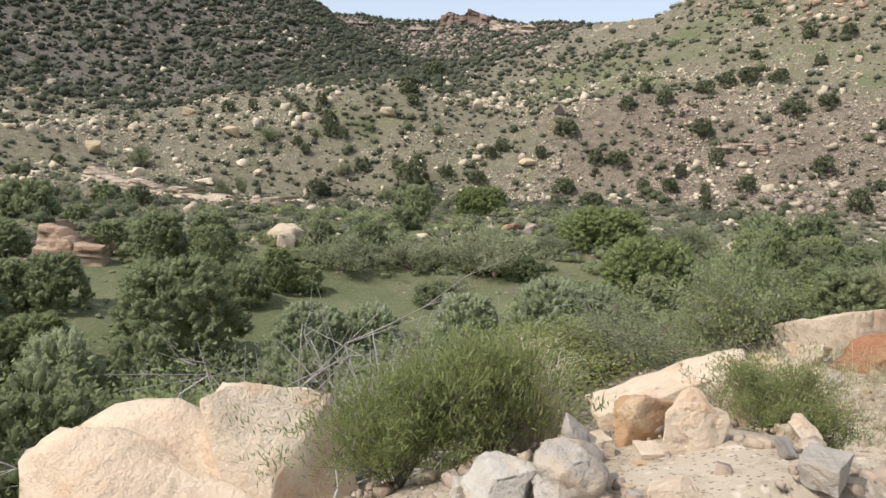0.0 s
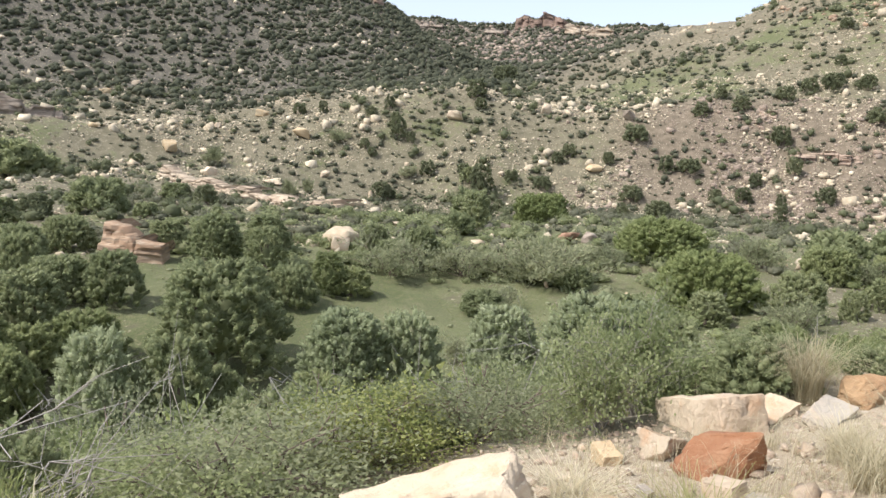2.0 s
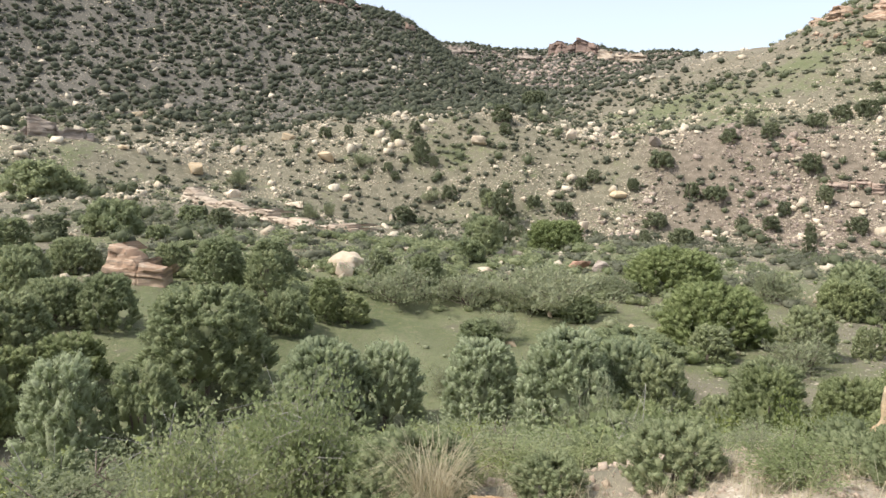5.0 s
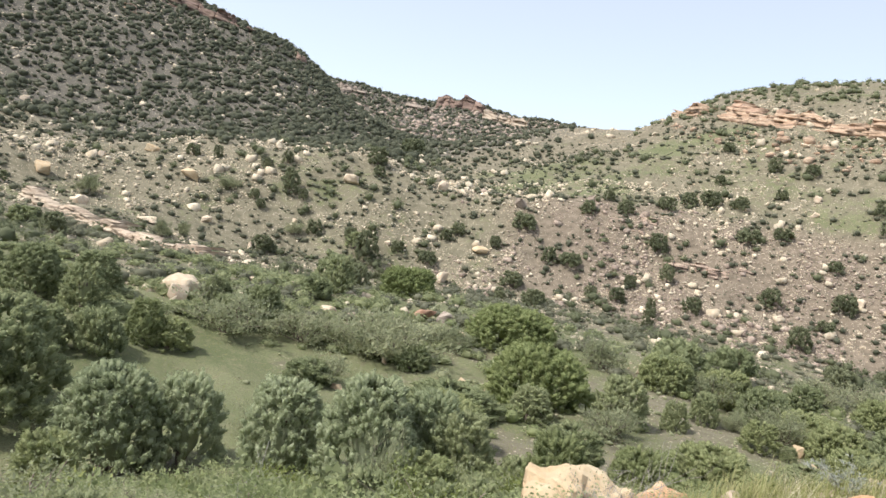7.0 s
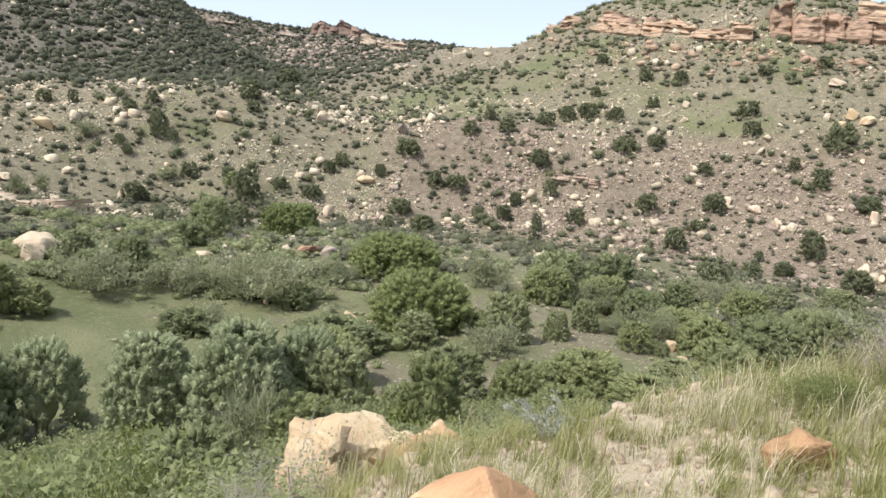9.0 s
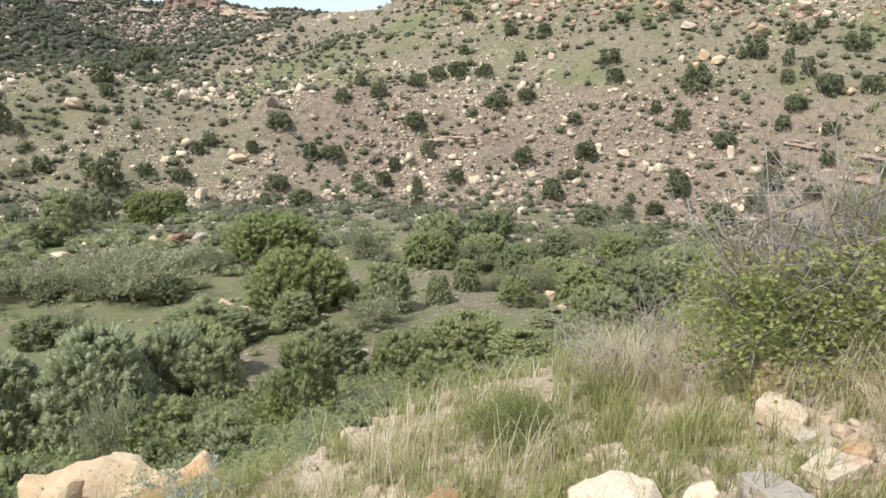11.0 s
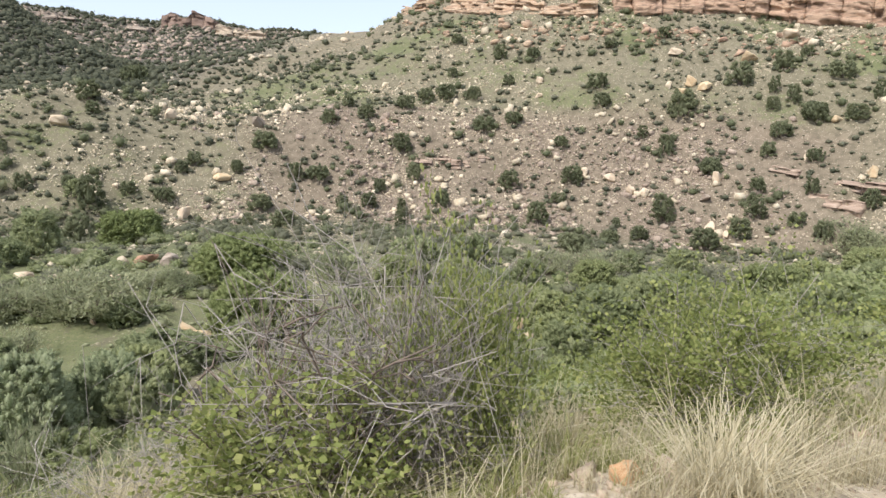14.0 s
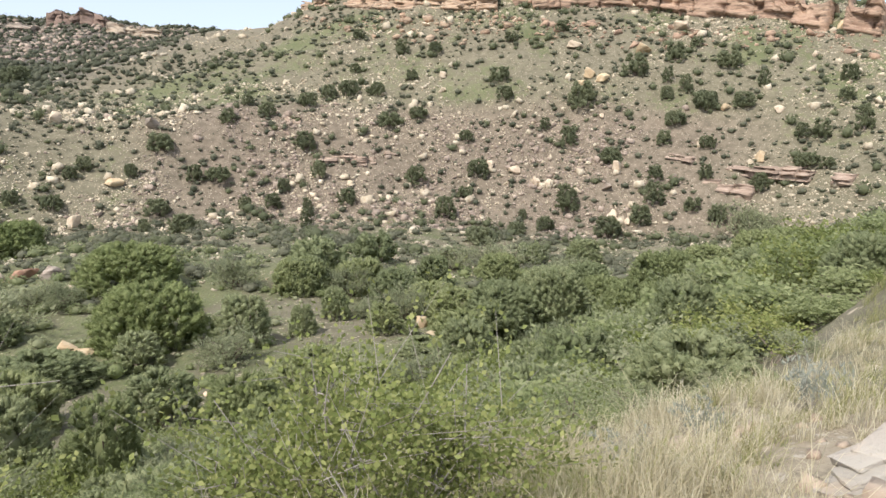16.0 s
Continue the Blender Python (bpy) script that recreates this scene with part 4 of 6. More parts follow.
def juniper_meshes(k, detail, mat, cone=0.5, flat=1.0):
    """Crown and trunk of a juniper: many upswept leafy sprays round a shaded core; unit height and width."""
    key = ("juniper", k, detail, mat.name, cone, flat)
    if key in PLANTS:
        return PLANTS[key]
    r = np.random.default_rng(500 + k)
    sprays, per = {1: (84, 40), 2: (300, 46), 3: (640, 38)}[detail]
    leaves, cores = [], []
    skew = r.uniform(0, 6.283)
    bulge = r.uniform(0.78, 1.18, 9)
    for n in range(sprays):
        z = 0.03 + 0.86 * ((n + r.random()) / sprays) ** 0.85
        a = r.uniform(0, 6.283)
        wide = 0.5 * math.sqrt(max(0.03, 1 - ((z - 0.30) / 0.72) ** 2)) * (1.0 - 0.50 * cone * z)
        wide *= bulge[int((a + 3 * z) * 1.4) % 9] * (1 + 0.10 * math.cos(a - skew))
        rr = wide * (0.55 + 0.45 * math.sqrt(r.random()))
        out = np.array([math.cos(a), math.sin(a), 0.0])
        axis = out * r.uniform(0.35, 1.15) + np.array([0, 0, 1.0]) + r.normal(size=3) * 0.25
        axis /= np.linalg.norm(axis)
        length, fat = r.uniform(0.6, 1.35) * {1: 0.145, 2: 0.115, 3: 0.080}[detail], r.uniform(0.7, 1.3) * {1: 0.105, 2: 0.060, 3: 0.045}[detail]
        foot = out * rr * 0.88 + np.array([0, 0, z * flat - 0.25 * length])
        u = r.random(per) ** 0.8
        q = ball_points(r, per)
        q -= (q @ axis)[:, None] * axis
        girth = fat * np.sqrt(np.clip(np.sin(np.pi * (0.12 + 0.86 * u)), 0.05, 1))
        at = foot + axis * (u * length)[:, None] + q * girth[:, None] * r.uniform(0.45, 1.05, (per, 1))
        at[:, 2] = np.maximum(at[:, 2], 0.0)
        leaves.append(tufts(r, at, axis * 0.9 + q * 0.6, {1: 0.055, 2: 0.030, 3: 0.024}[detail], {1: 0.020, 2: 0.0085, 3: 0.0066}[detail], 0.55, False))
        v, f = ICO[1]
        core = v * fat * 0.55 + (v @ axis)[:, None] * axis * length * 0.34
        cores.append((foot + axis * length * 0.45 + core * r.uniform(0.8, 1.1, (len(v), 1)), f))
    v, f = ICO[2]
    cores.append((v * np.array([0.20, 0.20, 0.34 * flat]) * r.uniform(0.6, 1.0, (len(v), 1)) + np.array([0, 0, 0.42 * flat]), f))
    v, f = joined(leaves + cores)
    v[:, 2] /= flat
    stems = []
    for _ in range({1: 3, 2: 5, 3: 5}[detail]):
        a = r.uniform(0, 6.28)
        p = [[0.02 * math.cos(a), 0.02 * math.sin(a), -0.06], [0.05 * math.cos(a), 0.05 * math.sin(a), 0.2], [0.15 * math.cos(a), 0.15 * math.sin(a), 0.6]]
        stems.append(tube(p, [0.035, 0.026, 0.01], 5))
    tv, tf = joined(stems)
    PLANTS[key] = (mesh_from("crown", v, f, mat), mesh_from("trunk", tv, tf, BARK))
    return PLANTS[key]


def branch_set(r, n, reach, height_, rad, wiggle=0.12, forks=2, droop=0.0):
    """Branches from the base outward and up, with forks: list of tubes and of their outer points."""
    tubes, tips = [], []
    for _ in range(n):
        a, out = r.uniform(0, 6.283), r.uniform(0.15, 1.0) ** 0.7 * reach
        top = height_ * r.uniform(0.55, 1.0) * (1 - 0.35 * (out / reach) ** 2)
        u = np.linspace(0, 1, 6)[:, None]
        p = np.hstack([np.cos(a) * out * u ** 0.9, np.sin(a) * out * u ** 0.9, top * u ** (0.8 + droop) - 0.03])
        p[1:] += r.normal(size=(5, 3)) * wiggle * height_ * u[1:] * 0.6
        tubes.append(tube(p, np.linspace(rad, rad * 0.3, 6), 4))
        tips.append(p[2:])
        for _ in range(forks):
            s = r.integers(2, 5)
            d = (p[5] - p[s]) * 0.8 + r.normal(size=3) * 0.22 * height_ * np.array([1, 1, 0.8])
            w = np.linspace(0, 1, 5)[:, None]
            q = p[s] + d * w * r.uniform(0.5, 0.9) + r.normal(size=(5, 3)) * 0.06 * height_ * w
            tubes.append(tube(q, np.linspace(rad * 0.55, rad * 0.15, 5), 3))
            tips.append(q[1:])
            for _ in range(forks):
                m = r.integers(1, 4)
                d2 = d * 0.35 + r.normal(size=3) * 0.14 * height_
                q2 = q[m] + d2 * np.linspace(0, 1, 4)[:, None] * r.uniform(0.4, 0.9)
                tubes.append(tube(q2, np.linspace(rad * 0.32, rad * 0.1, 4), 3))
                tips.append(q2[1:])
    return tubes, np.vstack(tips)


def shrub_meshes(k, mat, leaves=1500, size=0.05, broad=0.6, n=14, forks=2, bark=None, reach=0.5, up=0.35, rad=0.012, spread=0.05, kite=True):
    """A leafy shrub: forked stems from the ground and leaves along them; unit height and width."""
    key = ("shrub", k, mat.name, leaves, size)
    if key in PLANTS:
        return PLANTS[key]
    r = np.random.default_rng(900 + k)
    tubes, tips = branch_set(r, n, reach, 0.95, rad, forks=forks)
    pick = tips[r.integers(len(tips), size=leaves)] + r.normal(size=(leaves, 3)) * spread
    pick[:, 2] = np.maximum(pick[:, 2], 0.03)
    out = pick * [0.6, 0.6, 0.2] + [0, 0, up]
    v, f = tufts(r, pick, out, size, size * broad * 0.5, 0.5, kite)
    tv, tf = joined(tubes)
    PLANTS[key] = (mesh_from("foliage", v, f, mat), mesh_from("stem", tv, tf, bark or BARK))
    return PLANTS[key]


def plant(name, label, category, meshes, names, x, y, w, h, turn=0.0, group="", z=None, lean=(0, 0)):
    root = thing(name, label, category, group)
    for me, nm in zip(meshes, names):
        if me is not None:
            child(nm, me, root)
    root.matrix_world = pose(x, y, (height(x, y) if z is None else z) - 0.04 * h, lean[0], lean[1], turn) @ Matrix.Diagonal((w, w, h, 1))
    return root


def blades(r, x, y, z, length, width, lean, stiff=1.0, wind=(0.25, -0.1)):
    """Grass blades as thin bent strips rooted at the points."""
    n = len(x)
    a = r.uniform(0, 6.283, n)
    d = np.stack([np.cos(a), np.sin(a), np.zeros(n)], -1) * (lean * r.uniform(0.2, 1.3, n))[:, None] + np.array([wind[0], wind[1], 0]) * 0.4
    s = np.stack([-np.sin(a), np.cos(a), np.zeros(n)], -1) * width[:, None]
    base = np.stack([x, y, z], -1)
    L = length[:, None]
    up = np.array([0, 0, 1.0])
    p1 = base + (up * 0.5 + d * 0.18) * L
    p2 = base + (up * 0.82 + d * 0.55) * L
    p3 = base + (up * (0.98 - 0.25 * np.minimum(lean, 2))[:, None] + d * 1.0) * L
    v = np.stack([base - s, base + s, p1 - s * 0.8, p1 + s * 0.8, p2 - s * 0.5, p2 + s * 0.5, p3], 1).reshape(-1, 3)
    k = np.arange(n)[:, None] * 7
    f = np.vstack([k + q for q in ([0, 1, 3], [0, 3, 2], [2, 3, 5], [2, 5, 4], [4, 5, 6])])
    return v, f



prng = np.random.default_rng(21)


def put_juniper(x, y, w, h, detail, mat=None, group="", label="", cone=0.5, name="juniper"):
    k = int(prng.integers(4))
    detail = 3 if detail == 2 and w > 4.4 else detail
    return plant(name, label, "tree", juniper_meshes(k, detail, mat or JUNIPER, cone, 0.6 if h < 0.75 * w else 1.0 if h < 1.2 * w else 1.4), ("crown", "trunk"), x, y, w * 1.08, min(h, w * 1.7) * 1.04,
                 float(prng.uniform(0, 360)), group)


for x, y, w, h in HILL_JUNIPERS:
    put_juniper(x, y, w, h, 1, HILL_JUNIPER, group="junipers on the far slope", label="dark green juniper dotted on the stony far slope", cone=0.2)
for x, y, w, h in VALLEY_JUNIPERS:
    put_juniper(x, y, w, h, 2 if y < 75 else 1, group="junipers on the valley floor", label="dense dark green juniper beside the meadow", cone=0.5)
for x, y, w, h in OLIVE_JUNIPERS:
    put_juniper(x, y, w, h, 2, OLIVE_JUNIPER, group="olive green junipers", label="olive green rounded juniper below the bank", cone=0.3)
for x, y, w, h in FROSTED_JUNIPERS:
    put_juniper(x, y, w, h, 2, FROST_JUNIPER, group="tall junipers below the bank", label="tall frosted grey-green juniper below the bank", cone=0.7)
for x, y, w, h in BRIGHT_SHRUBS:
    put_juniper(x, y, w, max(h, 0.5 * w), 2, BRIGHT_JUNIPER, group="bright valley shrubs", label="bright green rounded shrub in the valley", cone=0.1, name="green_shrub")
for x, y, w, h in GREY_SHRUBS:
    plant("grey_shrub", "low grey-green brush on stony ground", "shrub",
          shrub_meshes(10 + int(prng.integers(4)), SAGE, 3600, 0.07, 0.35, 16, 2, up=1.0, kite=False), ("foliage", "stem"), x, y, w, max(h, 0.6 * w), float(prng.uniform(0, 360)), "grey brush")
for n, (x, y, w, h) in enumerate(PALE_BOULDERS):
    put_rock("boulder", "pale cream sandstone boulder lying on the slope", SANDSTONE, n % 14, x, y, w * 0.8, h * 0.7, group="pale boulders")
put_rock("boulder", "bright cream boulder standing at the meadow's edge", CREAM_STONE, 19, -8.6, 75.6, 4.4, 2.3, 2.8, 165, 0, 24, 0.5, points=44, boxy=0.0, cuts=2, bevel=0.0, rough=0.05)
for n, (x, y, w, h) in enumerate(OCHRE_BOULDERS):
    put_rock("boulder", "ochre sandstone boulder on the slope", OCHRE_PALE, n % 12, x, y, w * 0.72, h * 0.6, group="ochre boulders")
for n, (x, y, w, h) in enumerate(DARK_BOULDERS):
    put_rock("boulder", "dark weathered tilted rock slab", RED_STONE if n == 1 else GREY_CLIFF, n % 12, x, y, w * 0.85, h * 0.45, lean=-24, points=12, group="dark rocks", cuts=2)


# ---------------------------------------------------------------- loose stones and far brush
def sector(b0, b1, r0, r1, power=0.0):
    def places(r, n):
        b = np.radians(r.uniform(b0, b1, n) + r.normal(size=n) * 1.5)
        d = r0 + (r1 - r0) * r.random(n) ** power if power else np.sqrt(r.uniform(r0 ** 2, r1 ** 2, n))
        return OX + d * np.sin(b), OY + d * np.cos(b)
    return places


def patchy(base, size, least, seed):
    """Keeps the places of base where a broad noise is high, so that they come in drifts."""
    def places(r, n):
        x, y = base(r, n * 3)
        keep = Waves(seed).sum(x, y, size, 2) + r.uniform(-0.25, 0.25, len(x)) > least
        return x[keep][:n], y[keep][:n]
    return places


def stones(lo, hi, power=3.0):
    return lambda r, n, x, y: lo + (hi - lo) * r.random(n) ** power


def strewn(lo, hi, fall):
    """Widths of stones on a slope: mostly small, each larger size rarer."""
    return lambda r, n, x, y: np.minimum(lo * r.random(n) ** (-1 / fall), hi)


scatter_rocks("slope_stones", "pale stones strewn over the far slope", FAR_STONE, 13000, patchy(sector(-36, 30, 138, 205), 10, 0.06, 1), strewn(0.20, 2.2, 2.5), 1, flat=(0.4, 1.0))
scatter_rocks("slope_stones", "pale stones strewn over the sunlit hill", FAR_STONE, 13000, patchy(sector(24, 66, 150, 255), 10, 0.06, 2), strewn(0.20, 2.3, 2.5), 2, flat=(0.4, 1.0))
scatter_rocks("talus", "pinkish broken talus on the steep slope", PINK_STONE, 15000, patchy(sector(8, 48, 146, 190), 7, 0.0, 3), strewn(0.17, 1.6, 2.6), 3, flat=(0.4, 1.0))
scatter_rocks("hill_stones", "pale stones strewn over the dark hill", FAR_STONE, 8500, patchy(sector(-50, 6, 195, 390), 30, -0.3, 4), strewn(0.36, 2.2, 2.5), 4, flat=(0.35, 0.7), dip=0.3)
scatter_rocks("hill_stones", "pale stones on the grassy upper hill", FAR_STONE, 1900, patchy(sector(6, 34, 196, 300), 12, -0.05, 5), strewn(0.24, 2.4, 2.4), 5, flat=(0.35, 0.8))
scatter_rocks("valley_stones", "small stones on the valley floor", FAR_STONE, 6500, patchy(sector(-35, 55, 72, 155), 9, 0.02, 6), strewn(0.14, 1.5, 2.3), 6)
scatter_rocks("mesa_stones", "pale stones strewn over the distant mesa", PINK_STONE, 3000, sector(-6, 16, 430, 570), stones(0.6, 4.0, 3.5), 8, flat=(0.35, 0.7))


def far_brush(name, label, mat, n, region, low, high, seed, squat=0.75, tuft=26):
    """Distant bushes, too many to count, as one joined mesh."""
    r = np.random.default_rng(seed)
    protos = []
    for _ in range(10):
        v, f = ICO[1]
        core = v * r.uniform(0.72, 1.0, (len(v), 1)) * [0.42, 0.42, 0.40] + [0, 0, 0.36]
        q = ball_points(r, tuft)
        q = q[q[:, 2] > -0.4]
        protos.append(joined([(core, f), tufts(r, q * 0.40 + [0, 0, 0.40], q + [0, 0, 0.3], 0.17, 0.07, 0.5, False)]))
    x, y = region(r, n)
    z = land(x, y)
    s = low + (high - low) * r.random(len(x)) ** 1.8
    shapes = []
    for a, b, c, w in zip(x, y, z, s):
        v, f = protos[r.integers(10)]
        shapes.append((turned(v * [w, w, w * squat * r.uniform(0.7, 1.35)], r.uniform(0, 6.28)) + [a, b, c - 0.06 * w], f))
    v, f = joined(shapes)
    return tagged(new(name, mesh_from(name, v, f, mat)), label, "brush", kind="stuff")


far_brush("hill_brush", "dark juniper and oak brush covering the far hill", HAZED_GREEN, 9500, patchy(sector(-50, 5, 198, 400, 0.62), 26, -0.40, 7), 1.3, 4.4, 7, tuft=11)
far_brush("hill_brush", "grey-green brush covering the far hill", HAZED_SAGE, 2400, patchy(sector(-50, 8, 188, 400, 0.6), 30, -0.38, 14), 1.0, 3.0, 14, squat=0.6, tuft=12)
far_brush("ridge_brush", "dark brush along the hill flank and gully", HAZED_GREEN, 2200, sector(-6, 14, 235, 420, 0.7), 1.4, 4.0, 8, tuft=13)
far_brush("ridge_brush", "dark brush over the distant mesa", HAZED_GREEN, 4200, sector(-7, 18, 440, 640), 1.8, 5.0, 28, tuft=11)
far_brush("rim_brush", "junipers along the top of the sandstone rim", HILL_JUNIPER, 1700, sector(22, 66, 250, 320), 1.0, 3.4, 9, squat=0.7)
far_brush("slope_brush", "small dark bushes on the far slope", HAZED_GREEN, 2600, patchy(sector(-36, 64, 145, 255), 16, -0.15, 10), 0.6, 2.3, 10, tuft=30)
far_brush("slope_brush", "low grey-green bushes on the far slope", HAZED_SAGE, 3400, patchy(sector(-36, 64, 146, 250), 20, -0.2, 11), 0.6, 2.5, 11, squat=0.6)
far_brush("slope_forbs", "low grey-green forbs and grass tufts on the far slope", HAZED_SAGE, 5200, patchy(sector(-38, 64, 148, 262), 16, -0.12, 15), 0.35, 1.1, 15, squat=0.45, tuft=9)
far_brush("slope_brush", "rounded dark bushes scattered over the far slope", HILL_JUNIPER, 480, patchy(sector(-34, 62, 150, 240), 12, 0.0, 16), 1.4, 3.2, 16, squat=0.85, tuft=60)
far_brush("valley_brush", "green brush between meadow and bank", OLIVE, 170, patchy(sector(10, 58, 46, 92), 9, 0.0, 18), 0.6, 1.8, 18, squat=0.7, tuft=90)
far_brush("valley_brush", "grey brush between meadow and bank", SAGE, 130, patchy(sector(3, 58, 48, 92), 9, 0.02, 19), 0.5, 1.6, 19, squat=0.6, tuft=80)
far_brush("foot_brush", "low dark green brush in a band beyond the meadow", JUNIPER, 420, patchy(sector(-24, 16, 64, 100), 9, -0.12, 41), 0.9, 2.8, 41, squat=0.55, tuft=150)
far_brush("foot_brush", "dull green brush at the foot of the far slope", HAZED_SAGE, 500, patchy(sector(-30, 50, 74, 150), 12, -0.1, 42), 0.8, 2.8, 42, squat=0.6, tuft=90)
far_brush("valley_forbs", "low forbs and grass clumps on the valley floor", SAGE, 3800, patchy(sector(-45, 60, 50, 156), 11, -0.1, 17), 0.25, 0.9, 17, squat=0.5, tuft=9)
far_brush("valley_brush", "low grey-green brush on the valley floor", HAZED_SAGE, 1500, patchy(sector(-45, 60, 70, 156), 13, -0.12, 12), 0.6, 2.6, 12, squat=0.6, tuft=40)
far_brush("valley_brush", "dark green brush on the valley floor", HILL_JUNIPER, 480, patchy(sector(-45, 62, 88, 156), 14, -0.05, 13), 0.9, 3.4, 13, squat=0.8, tuft=50)


# ---------------------------------------------------------------- cliffs and ledges
def rim(bearing, rise, start=200.0):
    """The place on the hillside along a bearing where the ground first rises to that angle above the trail."""
    b = math.radians(bearing)
    k = np.arange(start, 700, 0.5)
    x, y = OX + k * math.sin(b), OY + k * math.cos(b)
    z = land(x, y, False)
    up = np.degrees(np.arctan2(z - 2.1, k))
    n = int(np.argmax(up > min(rise, up.max() - 0.05)))
    return float(x[n]), float(y[n]), float(z[n])


cliff("rim_cliff", "layered orange and cream sandstone rim along the hilltop", ORANGE_CLIFF,
      [rim(b, e) for b, e in ((22.0, 8.6), (25, 8.95), (28.5, 8.8), (32.4, 8.6), (36, 8.5), (38.5, 8.45))], 4.6, 7.0, 1, 0.75, (5, 14), 0.7, 0.05, 1.0)
cliff("rim_cliff", "reddish blocks of an upper bed among brush", RED_CLIFF,
      [(p[0] + 2.0, p[1] + 4.0, p[2] + 4.0) for p in [rim(b, e) for b, e in ((25.2, 8.9), (26.8, 8.85), (29.5, 8.7))]], 3.2, 5.0, 22, 0.9, (4, 8), 0.8, 0.3, 0.8, 2.5)
cliff("rim_cliff", "tall reddish sandstone cliff with upright joints", RED_CLIFF,
      [rim(b, e) for b, e in ((38.2, 8.45), (41.0, 8.5), (45, 8.3), (48, 7.8), (52, 7.1), (56, 6.3), (62, 5.1))], 9.5, 7.0, 2, 1.5, (3, 11), 0.6, 0.05, 1.4, 2.0)
cliff("rim_cliff", "thin capping layers above the reddish cliff", ORANGE_CLIFF,
      [(p[0] + 4.0, p[1] + 4.0, p[2] + 9.5) for p in [rim(b, e) for b, e in ((43, 8.4), (48, 7.8), (53, 6.9), (57, 6.1))]], 3.0, 6.0, 21, 0.8, (4, 12), 0.8, 0.3, 1.0, 2.5)
cliff("mesa_cliff", "dark red sandstone cap on the distant mesa", MESA_CLIFF,
      [rim(b, e, 500.0) for b, e in ((4.7, 7.0), (5.6, 7.2), (7.0, 7.15), (8.4, 7.0))], 9.5, 9.0, 3, 2.2, (5, 12), 1.2, 0.04, 1.6, 2.5)
cliff("mesa_cliff", "pale broken rock band under the distant ridge", CREAM_BEDS,
      [rim(b, e, 480.0) for b, e in ((8.4, 6.7), (10, 6.55), (12, 6.45))], 5.5, 8.0, 4, 1.6, (5, 12), 1.2, 0.15, 1.6, 2.5)
cliff("mesa_cliff", "grey rock band below the wooded far ridge", GREY_CLIFF,
      [rim(b, e, 480.0) for b, e in ((-3.4, 7.1), (-1, 7.0), (1.5, 6.7), (4, 6.5))], 4.5, 8.0, 24, 1.6, (5, 12), 1.2, 0.25, 1.6, 2.5)
cliff("hill_cliff", "dark broken cliff near the crest of the hill", MESA_CLIFF,
      [rim(b, e, 330.0) for b, e in ((-18, 11.2), (-14, 10.5), (-10, 9.7), (-7.5, 9.2), (-5.3, 8.5))], 6.5, 7.0, 5, 1.8, (5, 12), 0.9, 0.12, 1.8, 2.5)
cliff("hill_cliff", "brown broken bed high on the dark hill", RED_CLIFF,
      [rim(b, e, 300.0) for b, e in ((-30, 10.6), (-25, 10.2), (-20, 9.8), (-16, 9.4))], 3.5, 6.0, 25, 1.4, (4, 10), 0.9, 0.45, 1.5, 2.0)
cliff("rock_ledge", "broken reddish ledge of layered stone across the slope", TALUS_BEDS,
      [(137.4, 123.5, -3.0), (141.7, 114.3, -4.9), (145.5, 104.1, -6.5), (149.0, 94.8, -7.3), (150.4, 86.1, -7.9), (151.7, 77.7, -8.3)], 1.25, 3.0, 6, 0.42, (2, 6), 0.4, 0.42, 0.8)
cliff("rock_ledge", "short reddish ledge low on the slope", TALUS_BEDS, [(138.5, 106.0, -10.6), (139.4, 103.3, -10.5), (141.9, 95.8, -11.2)], 1.6, 3.0, 7, 0.55, (2, 5), 0.4, 0.15, 0.6)
cliff("rock_ledge", "dark thinly layered ledge at the foot of the hill", GREY_CLIFF,
      [(-112, 146.0, -1.5), (-94.7, 156.0, -1.0), (-80.8, 163.0, -1.5)], 6.5, 3.5, 8, 0.8, (4, 12), 0.6, 0.1, 0.6)
cliff("rock_ledge", "sloping ledge of thin cream sandstone layers", CREAM_BEDS,
      [(-52.9, 142.2, -8.9), (-40.1, 132.1, -11.6), (-27.4, 119.3, -13.0), (-14.5, 104.9, -12.4)], 2.6, 3.0, 9, 0.30, (4, 12), 0.45, 0.08, 0.42)
cliff("rock_outcrop", "thick outcrop of layered tan stone with a shaded side", ORANGE_CLIFF,
      [(-28.6, 64.4, -10.2), (-25.1, 63.2, -10.4), (-22.4, 63.4, -10.6)], 2.9, 2.6, 10, 0.6, (2, 4), 0.2, 0.0, 0.35)
cliff("rock_outcrop", "dark hollowed rock outcrop beside pale stones", RED_CLIFF,
      [(24.5, 84.4, -11.3), (27.5, 84.0, -11.4), (30.5, 84.6, -11.6)], 1.7, 2.4, 11, 0.6, (1.5, 3), 0.2, 0.1, 0.6)
for n, (x, y, w) in enumerate(((77.2, 159.2, 7), (84.0, 156.0, 9), (94.5, 151.8, 8), (70.0, 169.1, 8), (76.5, 169.6, 6))):
    cliff("rock_ledge", "low pinkish ledge standing out of the talus", TALUS_BEDS,
          [(x - w / 2, y + 0.25 * w, height(x - w / 2, y + 0.25 * w) - 0.2), (x + w / 2, y - 0.25 * w, height(x + w / 2, y - 0.25 * w) - 0.2)],
          1.5, 2.4, 60 + n, 0.45, (2, 4), 0.35, 0.15, 0.7)


